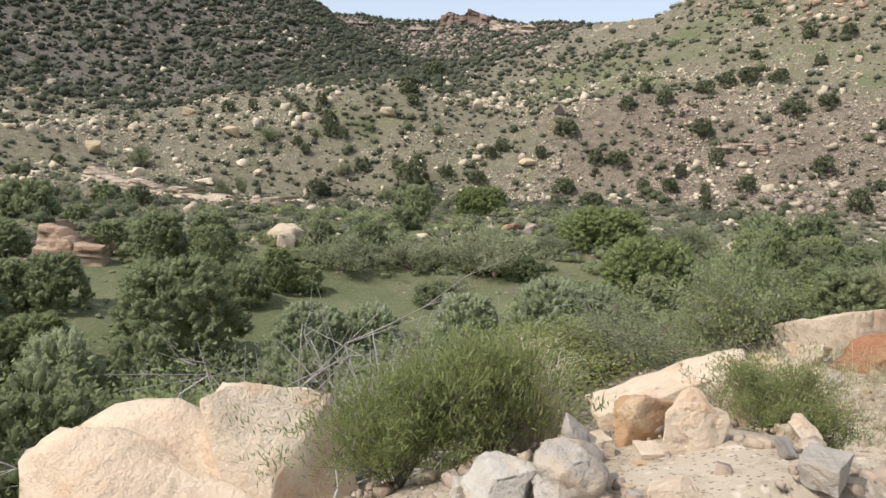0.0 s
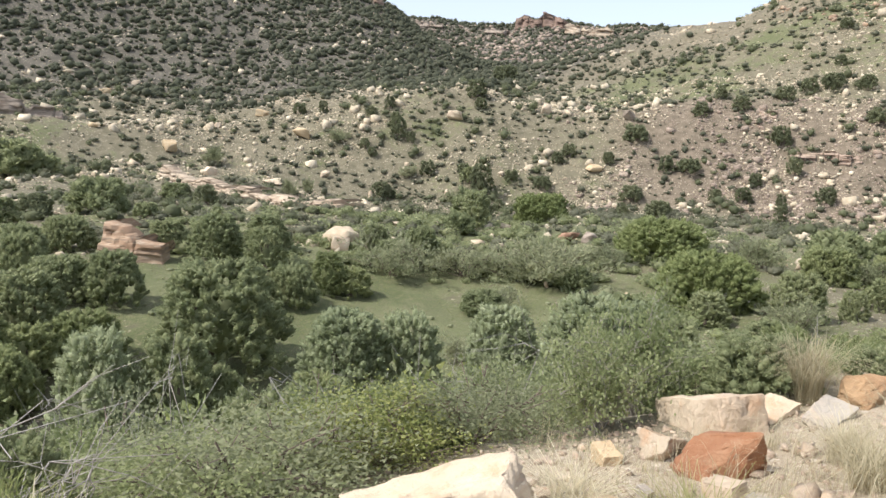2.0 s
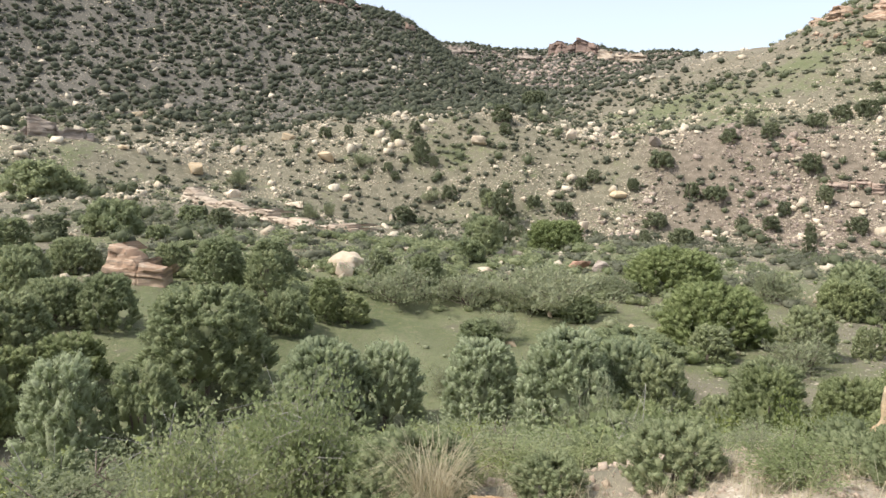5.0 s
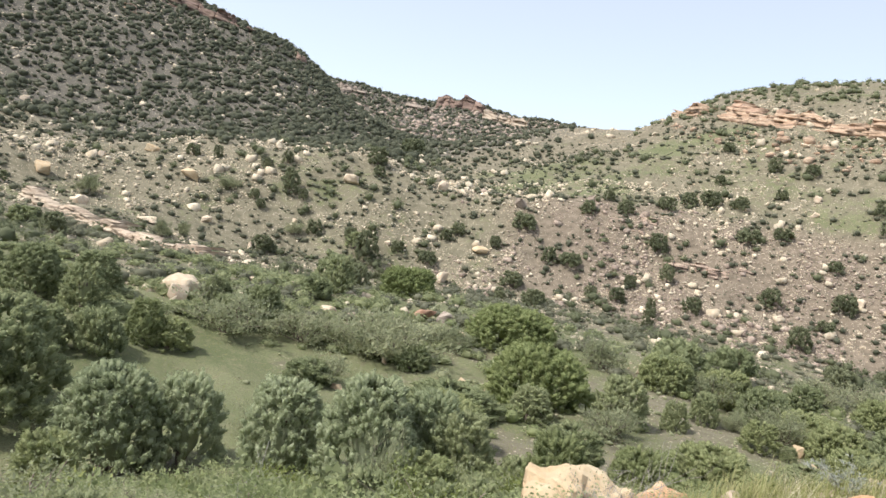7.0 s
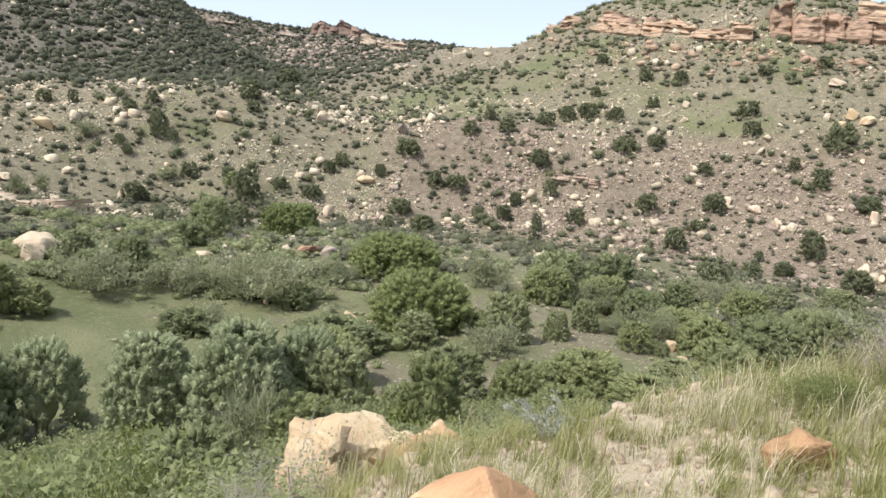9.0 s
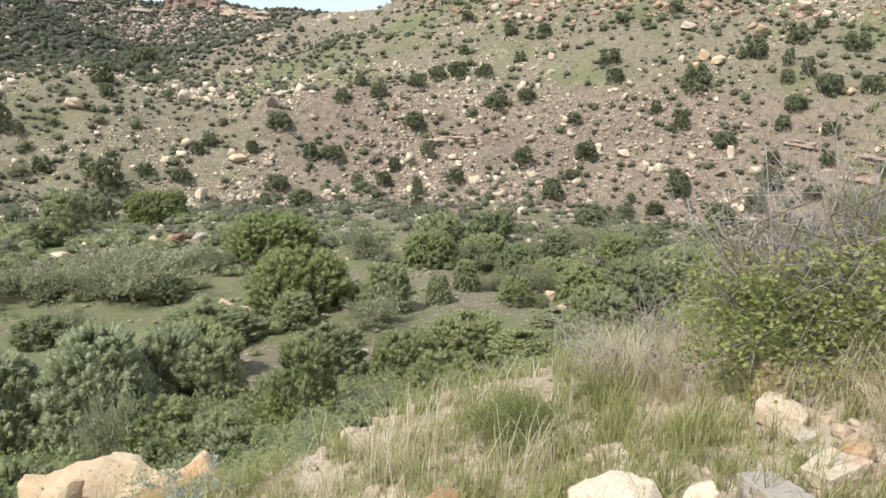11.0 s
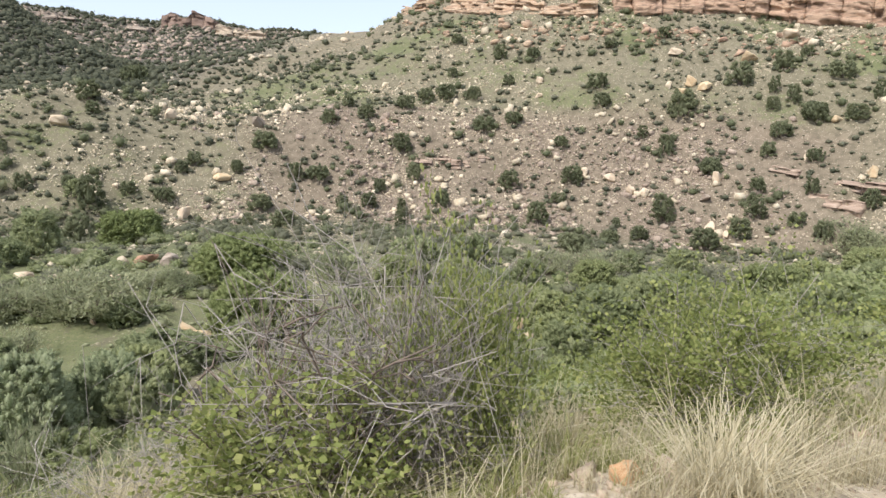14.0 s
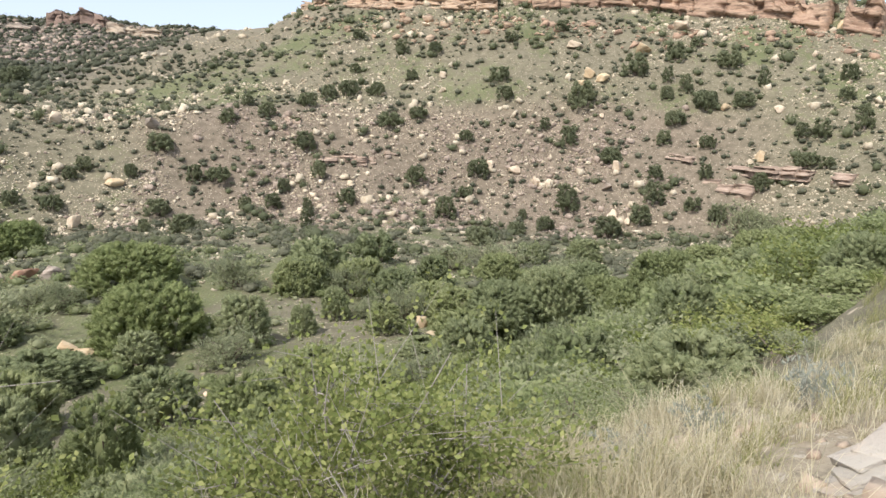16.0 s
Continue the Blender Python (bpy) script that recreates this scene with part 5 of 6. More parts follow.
def below_rim(b0, b1, e0, e1):
    """Places on the slope under the rim, between two bearings, reaching a few metres down."""
    def places(r, n):
        spots = [rim(b, e0 + (e1 - e0) * (b - b0) / (b1 - b0), 190.0) for b in np.linspace(b0, b1, 40)]
        px, py = np.array([p[0] for p in spots]), np.array([p[1] for p in spots])
        k, down = r.uniform(0, 39, n), 12 * r.random(n) ** 1.6 - 1.0
        x, y = np.interp(k, np.arange(40), px), np.interp(k, np.arange(40), py)
        d = np.hypot(x - OX, y - OY)
        return x - (x - OX) / d * down, y - (y - OY) / d * down
    return places


scatter_rocks("rim_rubble", "tan and cream blocks fallen below the rim", ORANGE_CLIFF, 170, below_rim(22.3, 40, 8.2, 7.7), strewn(0.5, 2.6, 1.8), 71, flat=(0.4, 0.8))
scatter_rocks("rim_rubble", "reddish blocks fallen below the cliff", RED_CLIFF, 280, below_rim(40, 63, 7.6, 5.0), strewn(0.5, 3.0, 1.8), 72, flat=(0.4, 0.8))


# ---------------------------------------------------------------- rocks beside the trail
def near_rock(name, label, mat, k, x, y, w, h, d=None, turn=0.0, tilt=0.0, lean=0.0, sink=0.35, points=11, boxy=0.75, rough=0.08, bevel=0.06, z=None):
    return put_rock(name, label, mat, k, x, y, w, h, d, turn, tilt, lean, sink, "", points, z, boxy, rough, 4, bevel)


near_rock("boulder", "large rounded cream boulder with weathered cracks", SANDSTONE, 3, -0.74, 2.50, 1.25, 0.63, 0.72, 14, 0, -15, 0.9, 24, 0.72, 0.07, 0.09)
near_rock("boulder", "small rounded cream boulder against the big one", SANDSTONE, 16, -0.34, 2.62, 0.54, 0.64, 0.46, 30, 0, -6, 0.6, 24, 0.55, 0.06, 0.09)
near_rock("boulder", "grey lichen-covered boulder on the gravel", GREY_STONE, 4, 0.32, 1.80, 0.20, 0.12, 0.17, 10, points=34, boxy=0.35, rough=0.11)
near_rock("boulder", "pale grey rounded boulder on the gravel", GREY_STONE, 5, 0.52, 1.76, 0.26, 0.14, 0.20, 35, points=40, boxy=0.25, rough=0.11)
near_rock("rock", "grey rock behind the two boulders", GREY_STONE, 15, 0.62, 2.02, 0.18, 0.15, 0.16, 80)
near_rock("rock_slab", "long cream slab lying along the edge", SANDSTONE, 7, 1.76, 3.90, 1.00, 0.28, 0.40, -4, 0, -20, 0.7, 12, 0.9, 0.10, 0.06, -0.36)
near_rock("rock", "angular rock with a pale point and shaded base", SANDSTONE, 8, 0.93, 1.98, 0.21, 0.18, 0.17, 0, 0, 18, 0.3, 9, 0.2)
near_rock("rock", "orange rock wedged behind the gravel", ORANGE_STONE, 9, 0.84, 2.2, 0.22, 0.15, 0.17, 25)
near_rock("rock", "small tan pointed rock on the gravel", SANDSTONE, 10, 1.28, 1.95, 0.12, 0.09, 0.1, 40, 0, 15, 0.2, 8, 0.2)
near_rock("rock", "flat cream rock half sunk in gravel", SANDSTONE, 11, -0.02, 1.78, 0.32, 0.07, 0.2, -12, 0, 0, 0.6, 16, 0.5)
near_rock("rock", "small cream rock among the gravel", SANDSTONE, 12, 0.72, 1.62, 0.13, 0.06, 0.11, 20)
near_rock("rock", "small grey rock among the gravel", GREY_STONE, 13, 1.1, 1.75, 0.07, 0.06, 0.06, 20)
broken = np.random.default_rng(77)
for n in range(60):
    if n >= 34:
        x, y = broken.uniform(-0.1, 1.7), broken.uniform(1.35, 2.1)
    elif n < 18:
        x, y = broken.uniform(2.3, 3.5), broken.uniform(3.5, 4.9)
    else:
        x, y = broken.uniform(11.5, 13.6), broken.uniform(4.7, 5.5)
    w = (0.05 + 0.17 * broken.random() ** 2.5) * (0.6 if n >= 34 else 1.0)
    near_rock("rock", "broken cream rock lying in the rubble", (SANDSTONE, SANDSTONE, GREY_STONE, OCHRE_PALE)[n % 4], 60 + n % 9, x, y, w, w * broken.uniform(0.35, 0.65), None,
              float(broken.uniform(0, 360)), 0, float(broken.uniform(-15, 15)), 0.3, 9, 0.9, 0.06, 0.03)
near_rock("rock_block", "squared cream block with a flat upper face", SANDSTONE, 20, 3.67, 5.38, 0.92, 0.36, 0.36, 103, 0, 22, 0.3, 11, 0.95, 0.06, 0.05, -0.55)
near_rock("rock", "smooth rust-red rock under the pale block", RUST_STONE, 21, 3.38, 4.44, 0.66, 0.26, 0.44, -50, 0, -26, 0.6, 16, 0.6, 0.06, 0.06, -0.32)
near_rock("rock", "cream rock beside the pale block", SANDSTONE, 22, 3.16, 4.86, 0.40, 0.15, 0.32, 70, 0, 14)
near_rock("rock_slab", "thin cream slab resting on the soil", SANDSTONE, 23, 4.06, 5.34, 0.36, 0.09, 0.24, 30, 8, -16, 0.2, 11, 0.9)
near_rock("rock_slab", "thin pinkish slab tilted against stones", GREY_STONE, 24, 4.32, 5.10, 0.36, 0.08, 0.24, 35, 14, -18, 0.2, 11, 0.9)
near_rock("rock", "orange rock at the edge of the soil", ORANGE_STONE, 25, 4.75, 5.40, 0.44, 0.22, 0.28, 30, 0, -8, 0.5, 30, 0.5)
near_rock("rock_slab", "flat pale slab lying in dry grass", SANDSTONE, 26, 5.02, 4.55, 0.42, 0.07, 0.26, 5, 0, 0, 0.5, 11, 0.9)
near_rock("boulder", "big ochre boulder below the edge with a pale broken top", OCHRE_PALE, 27, 9.95, 9.85, 1.5, 0.60, 1.25, 12, 0, 6, 1.8, 26, 0.4, 0.14, 0.08, -1.28)
near_rock("boulder", "ochre slab resting on the boulder's side", ORANGE_STONE, 28, 10.72, 9.45, 1.0, 0.36, 0.8, 22, 0, 20, 1.6, 16, 0.5, 0.06, 0.12, -0.98)
near_rock("rock", "yellow flake leaning on the ochre boulder", OCHRE_PALE, 45, 9.80, 9.32, 0.42, 0.34, 0.16, 40, 20, -28, 0.2, 10, 0.8, 0.08, 0.05, -0.92)
near_rock("boulder", "smooth orange boulder with a dark crack", ORANGE_STONE, 29, 9.70, 5.28, 0.62, 0.36, 0.42, 35, 0, -14, 0.5, 60, 0.3, 0.05, 0.12)
near_rock("rock_slab", "orange flake split off the smooth boulder", ORANGE_STONE, 46, 9.44, 5.10, 0.36, 0.15, 0.12, 32, 12, -30, 0.6, 30, 0.5, 0.05, 0.06)
near_rock("rock_slab", "pale slab at the edge of the gravel", SANDSTONE, 30, 9.72, 4.72, 0.52, 0.10, 0.34, 15, 0, 0, 0.5, 14, 0.7)
near_rock("rock", "tan boulder in the grass by the trail", ORANGE_STONE, 31, 11.27, 5.46, 0.34, 0.18, 0.28, 20, 0, 10, 0.5, 24, 0.5)
near_rock("rock", "pale rock on top of the gravel heap", SANDSTONE, 32, 11.50, 4.90, 0.20, 0.20, 0.14, 70, 0, 30, 0.2, 20, 0.3)
near_rock("rock", "cream rock in the gravel heap", SANDSTONE, 33, 11.68, 4.94, 0.32, 0.17, 0.24, 10)
near_rock("rock", "cream broken rock in the gravel heap", SANDSTONE, 34, 11.40, 4.80, 0.24, 0.15, 0.20, 100)
near_rock("rock", "small pale rock in the gravel heap", SANDSTONE, 35, 11.95, 4.90, 0.15, 0.11, 0.14, 40)
near_rock("rock_slab", "pale slab broken in two on the gravel", SANDSTONE, 36, 12.46, 4.80, 0.24, 0.09, 0.16, 5, 0, -6, 0.3, 11, 0.9)
near_rock("rock", "reddish rock behind the broken slab", ORANGE_STONE, 37, 12.60, 4.86, 0.22, 0.12, 0.18, 30)
near_rock("rock", "yellowish knobbly rock at the shrub's foot", OCHRE_PALE, 38, 13.22, 5.66, 0.44, 0.20, 0.26, 25, 0, -10, 0.5, 30, 0.25, 0.11)
near_rock("rock_slab", "broad pale tan slab beside the trail", OCHRE_PALE, 39, 13.46, 4.56, 0.52, 0.16, 0.36, 12, 4, -4, 0.5, 16, 0.85, 0.12)
near_rock("rock", "small orange rock on the soil", ORANGE_STONE, 40, 14.35, 5.00, 0.10, 0.08, 0.09, 12)
near_rock("rock", "small orange rounded rock beside dry grass", ORANGE_STONE, 41, 15.6, 4.86, 0.13, 0.09, 0.11, 12, 0, 0, 0.4, 20, 0.3)
near_rock("rock", "tan rock on the soil", SANDSTONE, 42, 16.25, 4.62, 0.14, 0.06, 0.12, 72)
near_rock("rock", "rust-red rock with a grey side by the trail", ORANGE_STONE, 43, 15.98, 4.74, 0.26, 0.13, 0.18, 20)
for n, (x, y, z, a) in enumerate(((16.80, 4.70, -0.03, 10), (16.87, 4.74, 0.01, 22), (16.95, 4.72, 0.05, 4), (17.02, 4.76, 0.08, 15), (17.10, 4.74, 0.11, 30))):
    put_rock("rock_slab", "grey-buff flat slab in a leaning stack", GREY_STONE, 50 + n, x - 0.03, y - 0.03, 0.23, 0.036, 0.15, a - 30, -6, -14, 0.1, "stacked slabs", 11, height(16.95, 4.72) - 0.02 + z, 0.9, 0.05, 3, 0.10)


# ---------------------------------------------------------------- gravel
def trailside(x0, x1, d0, d1):
    def places(r, n):
        x = r.uniform(x0, x1, n)
        return x, trail(x)[0] + d0 + (d1 - d0) * r.random(n)
    return places


scatter_rocks("gravel", "loose cream and grey gravel beside the trail", PEBBLE, 13500, patchy(trailside(-4, 13.3, 0.9, 5.0), 1.6, -0.3, 21), stones(0.010, 0.065, 3.5), 21)
scatter_rocks("gravel", "sparse gravel on the soil by the shrubs", PEBBLE, 1300, patchy(trailside(12.4, 15.6, 0.9, 3.0), 1.2, -0.1, 23), strewn(0.012, 0.09, 2.2), 23)
scatter_rocks("gravel", "broken cream stones on the soil beside the trail", PEBBLE, 800, patchy(trailside(2.2, 18, 0.8, 5.4), 2.2, -0.05, 22), stones(0.03, 0.13, 3.0), 22, flat=(0.4, 0.9))


# ---------------------------------------------------------------- shrubs beside the trail
def put_shrub(name, label, meshes, x, y, w, h, turn=0.0, group="", z=None):
    return plant(name, label, "shrub", meshes, ("foliage", "stem"), x, y, w, h, turn, group, z)


def rabbitbrush(k):
    return shrub_meshes(30 + k, BRIGHT, 12000, 0.055, 0.16, 46, 2, reach=0.46, up=0.9, rad=0.005, spread=0.04)


put_shrub("rabbitbrush", "bright green feathery rabbitbrush on the gravel", rabbitbrush(0), 0.06, 2.25, 0.58, 0.50, 0)
put_shrub("rabbitbrush", "bright green rabbitbrush with some dry stems", rabbitbrush(1), 0.38, 2.38, 0.64, 0.60, 40)
put_shrub("rabbitbrush", "bright green feathery rabbitbrush by the slab", rabbitbrush(2), 1.34, 2.22, 0.44, 0.30, 80)
put_shrub("rabbitbrush", "bright green rabbitbrush at the gravel's edge", rabbitbrush(0), 1.58, 2.36, 0.34, 0.26, 130)
put_shrub("rabbitbrush", "fresh green tuft among dry grass", rabbitbrush(1), 11.9, 5.95, 0.5, 0.30, 10)
put_shrub("rabbitbrush", "fresh green shrub below the edge", rabbitbrush(2), 7.1, 7.6, 1.0, 0.7, 10)


def sumac(k, leaves=15000, size=0.019, mat=None):
    return shrub_meshes(40 + k, mat or BROAD, leaves, size, 0.85, 34, 3, TWIG, reach=0.46, up=0.5, rad=0.005, spread=0.034)


def bare(k, n=16, forks=3, mat=None, rad=0.0065):
    """A dead, leafless shrub."""
    key = ("bare", k, n)
    if key not in PLANTS:
        r = np.random.default_rng(1500 + k)
        PLANTS[key] = []
        for _ in range(5):
            tubes, tips = branch_set(r, max(2, n // 7), 0.5, 1.0, rad, wiggle=0.26, forks=forks)
            v, f = joined(tubes)
            PLANTS[key].append(mesh_from("branch", v, f, mat or DEAD))
    return PLANTS[key]


put_shrub("skunkbush", "broad-leaved green shrub with yellowing leaves", sumac(0, 17000, 0.0185), 15.46, 5.68, 1.26, 1.14, 0)
put_shrub("skunkbush", "leafy shrub with tangled grey twigs", sumac(1, 15000, 0.022), 13.46, 5.76, 1.40, 1.02, 70)
put_shrub("skunkbush", "slender upright shrub with yellowing leaves", sumac(2, 9000, 0.024), 14.05, 5.74, 0.62, 1.36, 30)
plant("dead_shrub", "gnarled dark limbs of a half-dead shrub", "shrub", bare(20, 28, 3, BARK, 0.0095), ("branch",) * 5, 13.48, 5.78, 1.05, 1.15, 140)
plant("dead_shrub", "tangle of dead grey twigs in the shrub's top", "shrub", bare(10, 98, 3, TWIG, 0.0040), ("branch",) * 5, 13.66, 5.86, 1.25, 1.50, 20)
plant("dead_shrub", "dark upright stems of a half-dead shrub", "shrub", bare(16, 42, 3, TWIG, 0.0050), ("branch",) * 5, 13.98, 5.74, 0.62, 1.30, 80)
put_shrub("oak_shrub", "small-leaved dark green shrub behind the slab", sumac(4, 6000, 0.032, OLIVE), 2.95, 5.7, 0.80, 0.98, 15)
put_shrub("oak_shrub", "leafy olive shrub behind the pale block", sumac(5, 6000, 0.032, OLIVE), 3.4, 6.4, 0.9, 1.30, 75)
plant("dead_shrub", "bleached dead branches rising behind the boulder", "shrub", bare(2, 20), ("branch",) * 5, -0.75, 6.3, 1.7, 1.7, 0)
plant("dead_shrub", "bleached dead branches among leaves", "shrub", bare(4, 16), ("branch",) * 5, 0.1, 8.8, 2.2, 2.7, 90)
plant("dead_shrub", "tangle of bleached dead branches behind the boulder", "shrub", bare(15, 42, 3, DEAD, 0.0065), ("branch",) * 5, -0.28, 3.25, 1.4, 1.18, 40)
plant("dead_shrub", "grey dead branches at the edge of the bank", "shrub", bare(0, 22), ("branch",) * 5, 0.9, 7.3, 1.7, 1.85, 130)
plant("dead_shrub", "grey twiggy shrub without leaves", "shrub", bare(12, 34, 3, TWIG, 0.005), ("branch",) * 5, 8.95, 6.25, 0.62, 0.72, 0)
plant("dead_shrub", "dead pale branches over low brush", "shrub", bare(1, 18), ("branch",) * 5, 6.5, 9.3, 1.6, 1.2, 10)
plant("dead_shrub", "dead pale branches beside the trail's edge", "shrub", bare(3, 18), ("branch",) * 5, 7.4, 9.0, 1.4, 0.9, 200)
plant("dead_shrub", "dead pale branches on the bank", "shrub", bare(4, 16), ("branch",) * 5, 4.9, 9.6, 1.6, 1.2, 300)

plant("dead_shrub", "thin grey upright stems beside the leafy shrub", "shrub", bare(13, 40, 3, TWIG, 0.004), ("branch",) * 5, 12.75, 6.2, 0.9, 0.62, 20)
plant("dead_shrub", "bleached gnarled branches above the brush", "shrub", bare(14, 20), ("branch",) * 5, 2.3, 8.3, 2.0, 1.9, 60)
plant("dead_shrub", "bleached dead juniper limbs over the brush", "shrub", bare(17, 20), ("branch",) * 5, -2.7, 8.3, 2.2, 2.6, 10)

for x, y, w, h, lb in ((18.5, 5.85, 0.32, 0.50, "silver-leaved sage stalks in the grass"), (17.5, 5.85, 0.30, 0.34, "silver-leaved sage at the bank's edge"),
                       (17.0, 5.9, 0.35, 0.25, "silvery low sage in dry grass"), (13.32, 5.52, 0.50, 0.16, "silvery low sage in front of the shrub"),
                       (13.62, 5.62, 0.5, 0.22, "silvery low sage beside bunch grass"), (10.5, 6.5, 0.4, 0.30, "silvery sage among grass")):
    put_shrub("silver_sage", lb, shrub_meshes(80, SILVER, 900, 0.075, 0.35, 12, 1, TWIG, up=0.9, rad=0.006, spread=0.02), x, y, w, h, x * 50)

for n, (x, y, w, h, lb, mt) in enumerate((
        (8.23, 8.99, 1.0, 1.57, "fresh green leafy shrub below the trail", BROAD),
        (8.78, 8.44, 0.8, 1.12, "dull green leafy shrub below the trail", OLIVE),
        (7.67, 8.98, 1.1, 1.5, "olive-green oak shrub below the trail", OLIVE),
        (7.12, 8.43, 1.0, 1.33, "olive-green oak shrub below the trail", OLIVE),
        (6.51, 8.82, 1.1, 1.15, "dull green leafy shrub below the trail", OLIVE),
        (9.45, 8.31, 0.7, 1.1, "grey twiggy shrub before the ochre boulder", SAGE))):
    put_shrub("oak_shrub", lb, shrub_meshes(70 + n, mt, 700 if mt is SAGE else 7000, 0.030, 0.7, 16, 2, TWIG if mt is SAGE else BARK, up=0.5, rad=0.006, spread=0.06), x, y, w, h, 60.0 * n)

# brush that covers the bank below the trail
brng = np.random.default_rng(5)
taken = [(10.0, 9.7), (10.8, 9.6), (9.9, 8.8), (9.7, 8.0), (9.5, 7.2), (10.3, 8.6), (3.0, 5.8), (13.6, 6.0), (15.4, 5.8)]
GREENS = (("oak_shrub", "leafy olive-green oak shrub on the bank", OLIVE, 0.085, 0.8), ("buckbrush", "dull green leafy shrub on the bank", OLIVE, 0.07, 0.7),
          ("grey_shrub", "grey-green twiggy brush on the bank", SAGE, 0.07, 0.5), ("green_shrub", "fresh green brush on the bank", BROAD, 0.07, 0.6))
count, distant = 0, {}
for _ in range(22000):
    near_bank = brng.random() < 0.35
    x = brng.uniform(-10, 9) if near_bank else brng.uniform(-24, 26) if brng.random() < 0.7 else brng.uniform(14, 95)
    start = float(np.interp(x, (-24, 0.0, 1.5, 3.0, 4.5, 6.3, 7.2, 8.8, 9.5, 13, 17, 19, 22, 30), (3.6, 3.9, 4.6, 5.0, 4.6, 4.0, 2.75, 2.75, 3.4, 3.6, 3.4, 3.0, 2.4, 1.8)))
    y = float(trail(np.array([x]))[0][0]) + start + (13 * brng.random() if near_bank else 31 * brng.random() ** 1.35)
    r0, b0 = math.hypot(x - OX, y - OY), math.degrees(math.atan2(x - OX, y - OY))
    if not (-78 if r0 < 30 else -42) < b0 < 74 or r0 > 75 or (y > 40 and x < 40):
        continue
    ex = min(max(x, 0.0), 14.0)
    ey, ez = 0.25 * ex, 1.35 + 0.09 * ex
    dist = math.hypot(x - ex, y - ey)
    w = brng.uniform(0.8, 1.5) + r0 * 0.034 + (0.5 if near_bank else 0.0)
    if any((x - a) ** 2 + (y - c) ** 2 < (0.30 * min(w, 3.0) + 0.10 + 0.010 * r0) ** 2 for a, c in taken):
        continue
    bb = math.degrees(math.atan2(x - ex, y - ey))
    far_lim = np.interp(bb, (-40, -20, -4, 8, 15, 23, 32, 41, 49, 57, 62, 72), (-15.5, -17.8, -19.6, -20.4, -22, -21, -18, -14.5, -11, -7.5, -5.2, -3.8))
    near_lim = np.interp(x, (-5, 2, 4, 6, 9, 14, 18, 20, 24, 40), (-14.5, -16.2, -18.0, -20.0, -23.5, -25.5, -21.5, -16, -11, -6.5))
    lim = near_lim + (far_lim - near_lim) * float(smooth(9, 20, dist))
    room = ez + dist * math.tan(math.radians(lim)) - height(x, y)
    h = min(w * brng.uniform(0.75, 1.1), room * brng.uniform(0.55, 1.0))
    if near_bank and room > 1.0:
        h = min(room * brng.uniform(0.55, 0.98), 3.4)
        w = h * brng.uniform(0.65, 1.05)
    if h < 0.22:
        continue
    w = min(w, h * 2.0)
    taken.append((x, y))
    k, near_one = int(brng.integers(4)), dist < 8
    nm, lb, mt, sz, br = GREENS[int(brng.choice(4, p=(0.34, 0.28, 0.33, 0.05) if near_one else (0.36, 0.24, 0.16, 0.24)))]
    if dist > 27:
        mt = JUNIPER if brng.random() < 0.2 else mt
        distant.setdefault(mt.name, (mt, []))[1].append((x, y, w * 1.1, h))
    elif brng.random() < 0.14:
        put_juniper(x, y, w * 0.9, h, 2 if dist < 18 else 1, group="junipers on the bank", label="small dark green juniper among the brush on the bank", cone=0.4)
    else:
        me = shrub_meshes(60 + k, mt, 6800 if near_one else 1800, sz * (0.36 if near_one else 0.72), br * 1.2, 9 if near_one else 3, 2 if near_one else 1, spread=0.09, up=0.5, kite=False)
        put_shrub(nm, lb, me, x, y, w * 1.15, h, float(brng.uniform(0, 360)), "brush on the bank")
    count += 1
    if count > 1250:
        break


def distant_brush(mat, places):
    """The brush farther down the bank, too much to count, as one mesh."""
    r = np.random.default_rng(len(places))
    protos = []
    for _ in range(6):
        tubes, tips = branch_set(r, 7, 0.5, 0.95, 0.01, forks=2)
        at = tips[r.integers(len(tips), size=650)] + r.normal(size=(650, 3)) * 0.09
        at[:, 2] = np.maximum(at[:, 2], 0.02)
        protos.append(tufts(r, at, at * [0.6, 0.6, 0.2] + [0, 0, 0.9], 0.085, 0.024, 0.5, False))
    shapes = []
    for x, y, w, h in places:
        v, f = protos[r.integers(6)]
        shapes.append((turned(v * [w, w, h], r.uniform(0, 6.28)) + [x, y, height(x, y) - 0.04 * h], f))
    v, f = joined(shapes)
    tagged(new("bank_brush", mesh_from("bank_brush", v, f, mat)), "dense green and grey brush covering the lower bank", "brush", kind="stuff")


for mat, places in distant.values():
    distant_brush(mat, places)


# ---------------------------------------------------------------- grass
def bunch(label, mat, x, y, w, h, n, seed, lean=0.5, thick=0.0022):
    """One bunch of grass, blade by blade."""
    r = np.random.default_rng(seed)
    a, q = r.uniform(0, 6.283, n), np.sqrt(r.random(n)) * w * 0.16
    px, py = q * np.cos(a), q * np.sin(a)
    v, f = blades(r, px, py, np.full(n, -0.02), h * r.uniform(0.5, 1.05, n), np.full(n, thick), np.full(n, lean * w / h), wind=(0.1, -0.05))
    ob = new("bunch_grass", mesh_from("bunch_grass", v, f, mat))
    ob.matrix_world = pose(x, y, height(x, y))
    return tagged(ob, label, "grass")


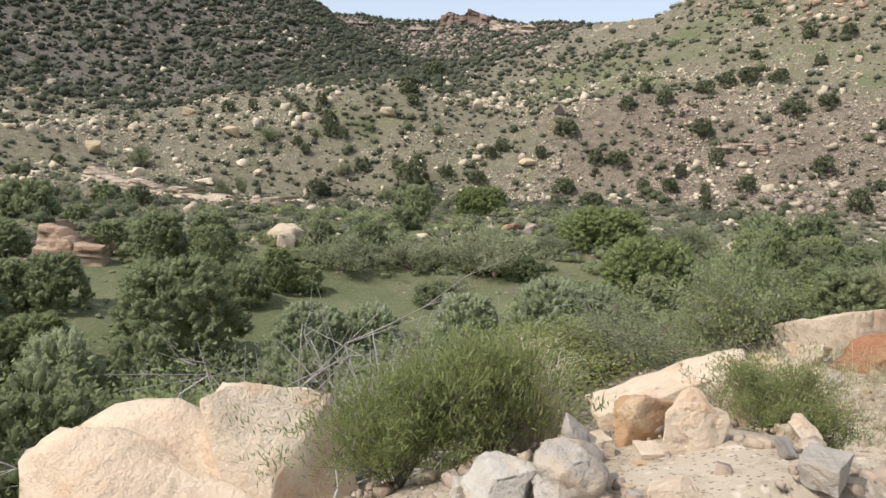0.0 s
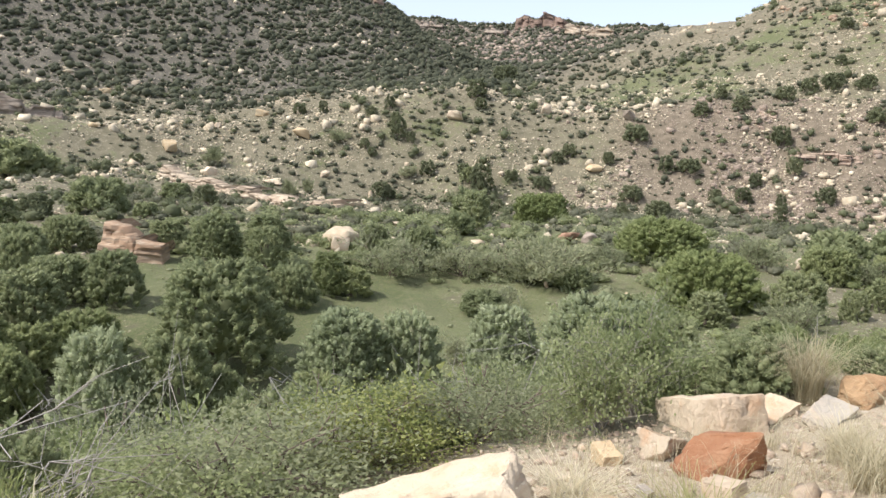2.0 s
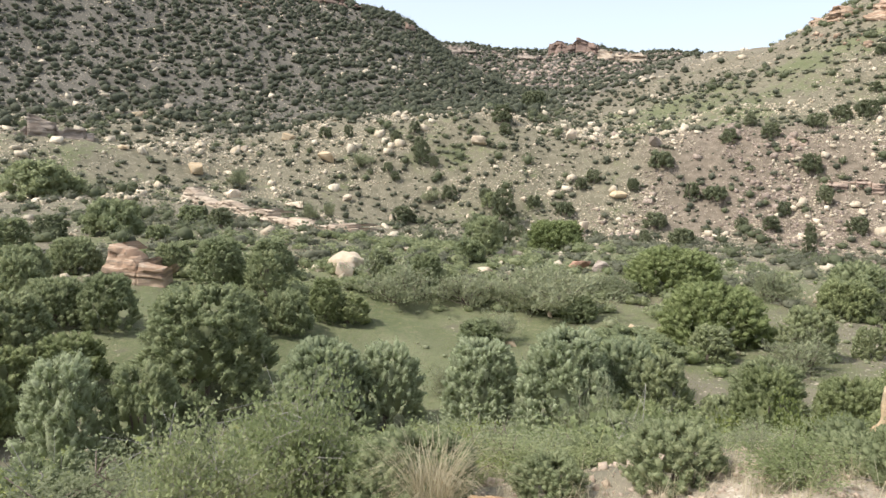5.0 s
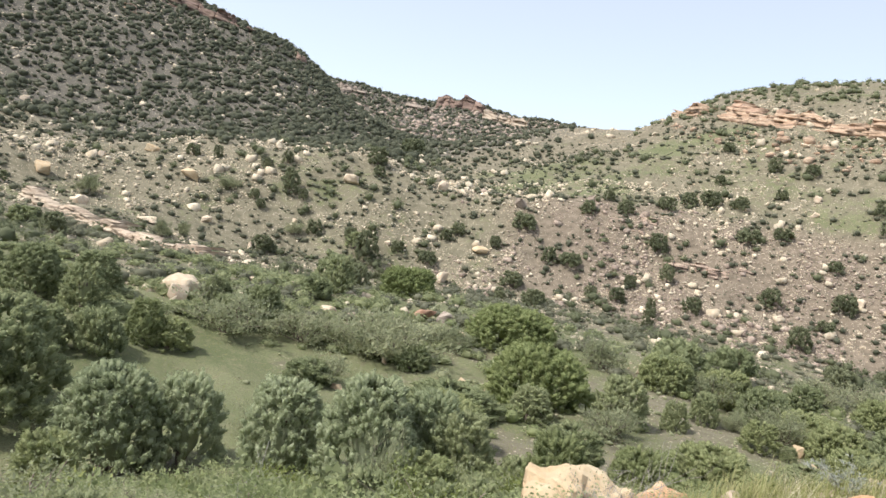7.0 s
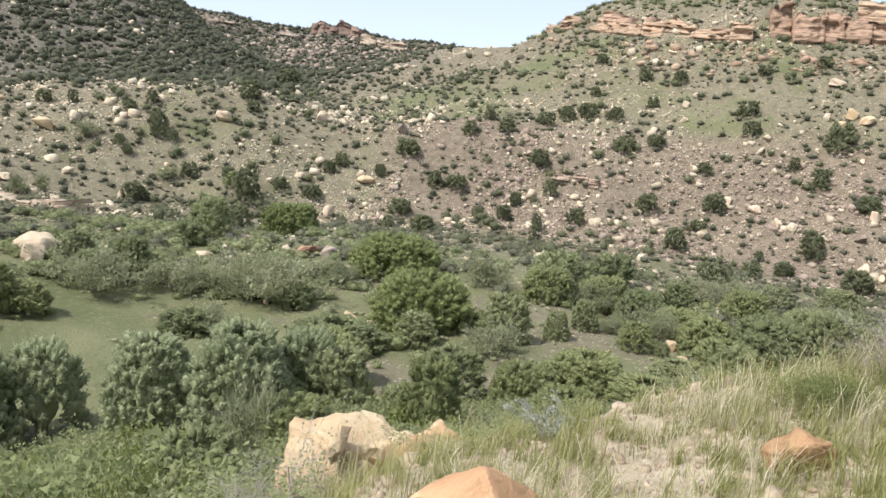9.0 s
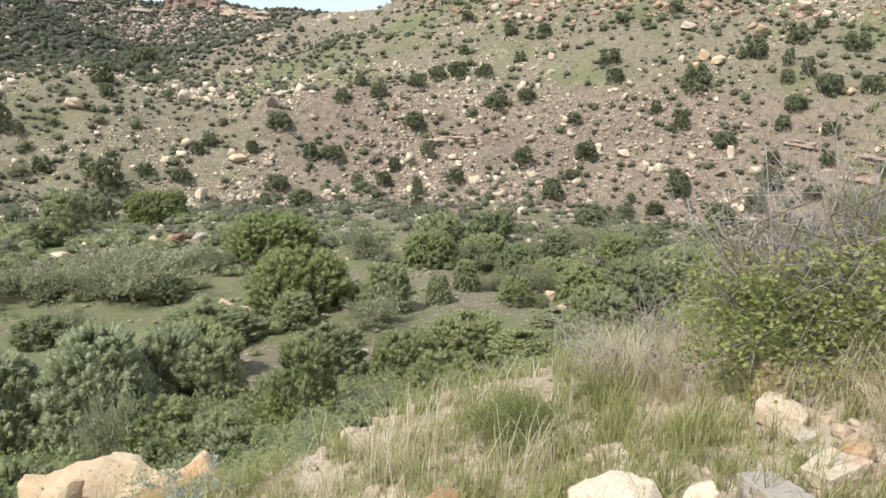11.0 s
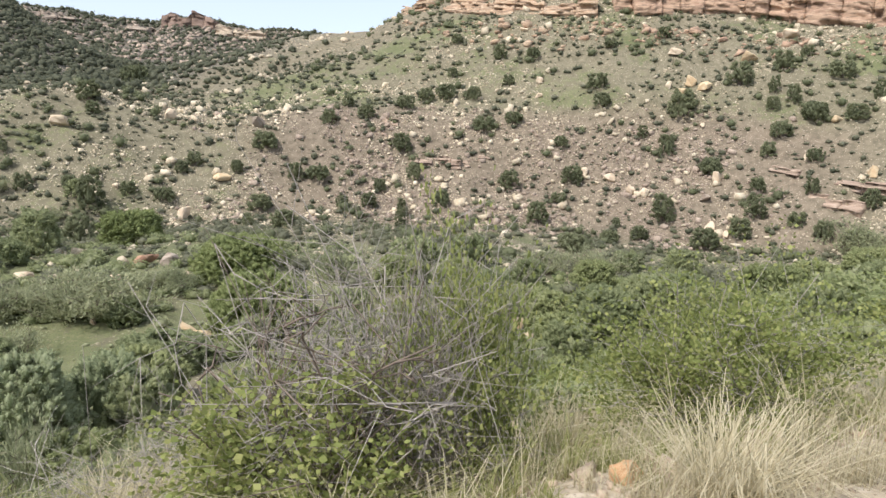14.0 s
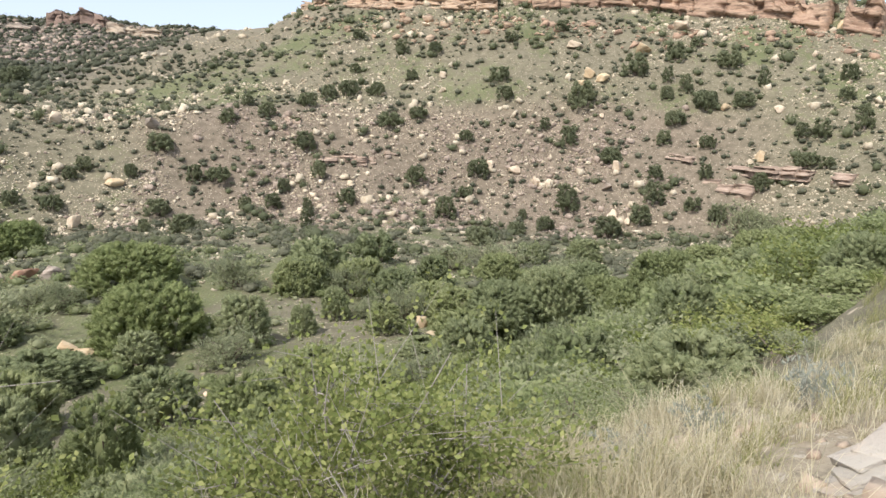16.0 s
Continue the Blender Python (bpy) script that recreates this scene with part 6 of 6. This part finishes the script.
bunch("tall straw-yellow bunch grass at the edge of the soil", DRY, 4.40, 5.55, 0.62, 0.60, 520, 1, 0.9)
bunch("drooping straw-coloured bunch grass by the rocks", DRY, 13.5, 5.40, 0.62, 0.40, 300, 2, 1.3)
bunch("tall straw-coloured bunch grass by the trail", DRY, 14.32, 4.52, 0.62, 0.44, 560, 3, 0.9)
bunch("straw-coloured grass spilling beside the slab", DRY, 1.75, 3.85, 0.6, 0.30, 260, 4, 0.8)
bunch("straw-yellow bunch grass near the rim of the bank", DRY, 12.7, 6.2, 0.5, 0.36, 260, 5, 1.0)
bunch("dry grass on the soil by the pale block", DRY, 4.0, 4.3, 0.6, 0.32, 300, 6, 0.7)
bunch("straw-coloured bunch grass beside the long slab", DRY, 2.45, 4.0, 0.6, 0.36, 300, 12, 1.0)
bunch("grey-green bunch grass on the stones", GREEN_GRASS, 2.9, 3.45, 0.6, 0.34, 320, 13, 1.0)
bunch("straw-coloured grass on the soil", DRY, 4.3, 4.0, 0.8, 0.40, 420, 14, 1.0)
bunch("straw-coloured grass by the rust-red rock", DRY, 3.9, 3.85, 0.7, 0.36, 360, 15, 1.0)
bunch("brown dry stems in the rabbitbrush", DRY, 0.56, 2.44, 0.5, 0.46, 240, 16, 0.5)
bunch("dry grass at the trail's edge", DRY, 4.6, 4.1, 0.6, 0.34, 300, 7, 0.7)


def meadow_grass(name, label, mat, n, region, lo, hi, thick, seed, lean=0.35, tuft=0):
    """Grass, too much to count: blades set in small tufts or evenly."""
    r = np.random.default_rng(seed)
    if tuft:
        cx, cy = region(r, n // tuft)
        tall = lo + (hi - lo) * r.random(len(cx)) ** 2.2
        k = np.repeat(np.arange(len(cx)), r.integers(tuft // 3, tuft * 2, len(cx)))
        a, q = r.uniform(0, 6.283, len(k)), r.random(len(k)) * (0.02 + 0.22 * tall[k])
        x, y = cx[k] + q * np.cos(a), cy[k] + q * np.sin(a)
        size = tall[k] * r.uniform(0.35, 1.15, len(k))
    else:
        x, y = region(r, n)
        size = lo + (hi - lo) * r.random(len(x)) ** 1.5
    clear = np.hypot(x - 16.85, y - 4.62) > 0.42
    x, y, size = x[clear], y[clear], size[clear]
    v, f = blades(r, x, y, land(x, y) - 0.015, size, np.full(len(x), thick), lean * r.uniform(0.5, 1.5, len(x)))
    return tagged(new(name, mesh_from(name, v, f, mat)), label, "grass", kind="stuff")


meadow_grass("dry_grass", "dry straw-coloured grass along the edge of the bank", DRY, 14000, patchy(trailside(12.6, 17, 1.3, 3.6), 0.6, 0.0, 31), 0.10, 0.46, 0.0016, 31, 1.0, 26)
meadow_grass("dry_grass", "green and straw grass mixed along the edge", GREEN_GRASS, 22000, patchy(trailside(9.6, 17, 1.7, 4.0), 0.8, -0.15, 32), 0.08, 0.32, 0.0020, 32, 1.0, 30)
meadow_grass("dry_grass", "green grass and weeds below the edge by the boulders", GREEN_GRASS, 5000, trailside(8.4, 10.6, 2.6, 5.4), 0.10, 0.36, 0.0022, 43, 0.8, 20)
meadow_grass("dry_grass", "fresh green grass at the trail's edge", GREEN_GRASS, 9000, patchy(trailside(9.4, 12.6, 1.3, 3.2), 0.8, 0.0, 40), 0.08, 0.34, 0.0020, 40, 0.9, 24)
meadow_grass("dry_grass", "straw-coloured grass at the rim of the bank", DRY, 3600, patchy(trailside(9.6, 13, 2.3, 3.5), 0.7, -0.05, 38), 0.10, 0.38, 0.0016, 38, 0.9, 18)
meadow_grass("dry_grass", "thin dry grass on the soil beside the trail", DRY, 14000, patchy(trailside(2.4, 9, 1.6, 5.0), 1.1, -0.1, 33), 0.07, 0.34, 0.0014, 33, 0.9, 16)
meadow_grass("dry_grass", "thin dry grass near the rocks", DRY, 2500, patchy(trailside(-3, 3, 2.8, 6.0), 1.0, 0.05, 34), 0.06, 0.24, 0.0014, 34, 0.9, 14)
meadow_grass("dry_grass", "straw grass on the slope beyond the trail", DRY, 21000, patchy(trailside(15.2, 21.5, 0.9, 3.6), 0.9, -0.25, 35), 0.08, 0.32, 0.0018, 35, 1.1, 26)
meadow_grass("dry_grass", "green grass mixed into the straw on the slope", GREEN_GRASS, 9000, patchy(trailside(15.4, 26, 1.4, 3.8), 0.7, -0.1, 39), 0.08, 0.30, 0.0018, 39, 1.0, 22)
meadow_grass("bank_grass", "green grass between the bushes of the bank", GREEN_GRASS, 9000, trailside(-8, 26, 5.2, 14), 0.15, 0.50, 0.004, 36, 0.6)
meadow_grass("valley_grass", "green grass of the valley meadow", GREEN_GRASS, 32000, patchy(sector(-32, 48, 34, 84), 8, -0.25, 37), 0.05, 0.20, 0.014, 37, 0.7)
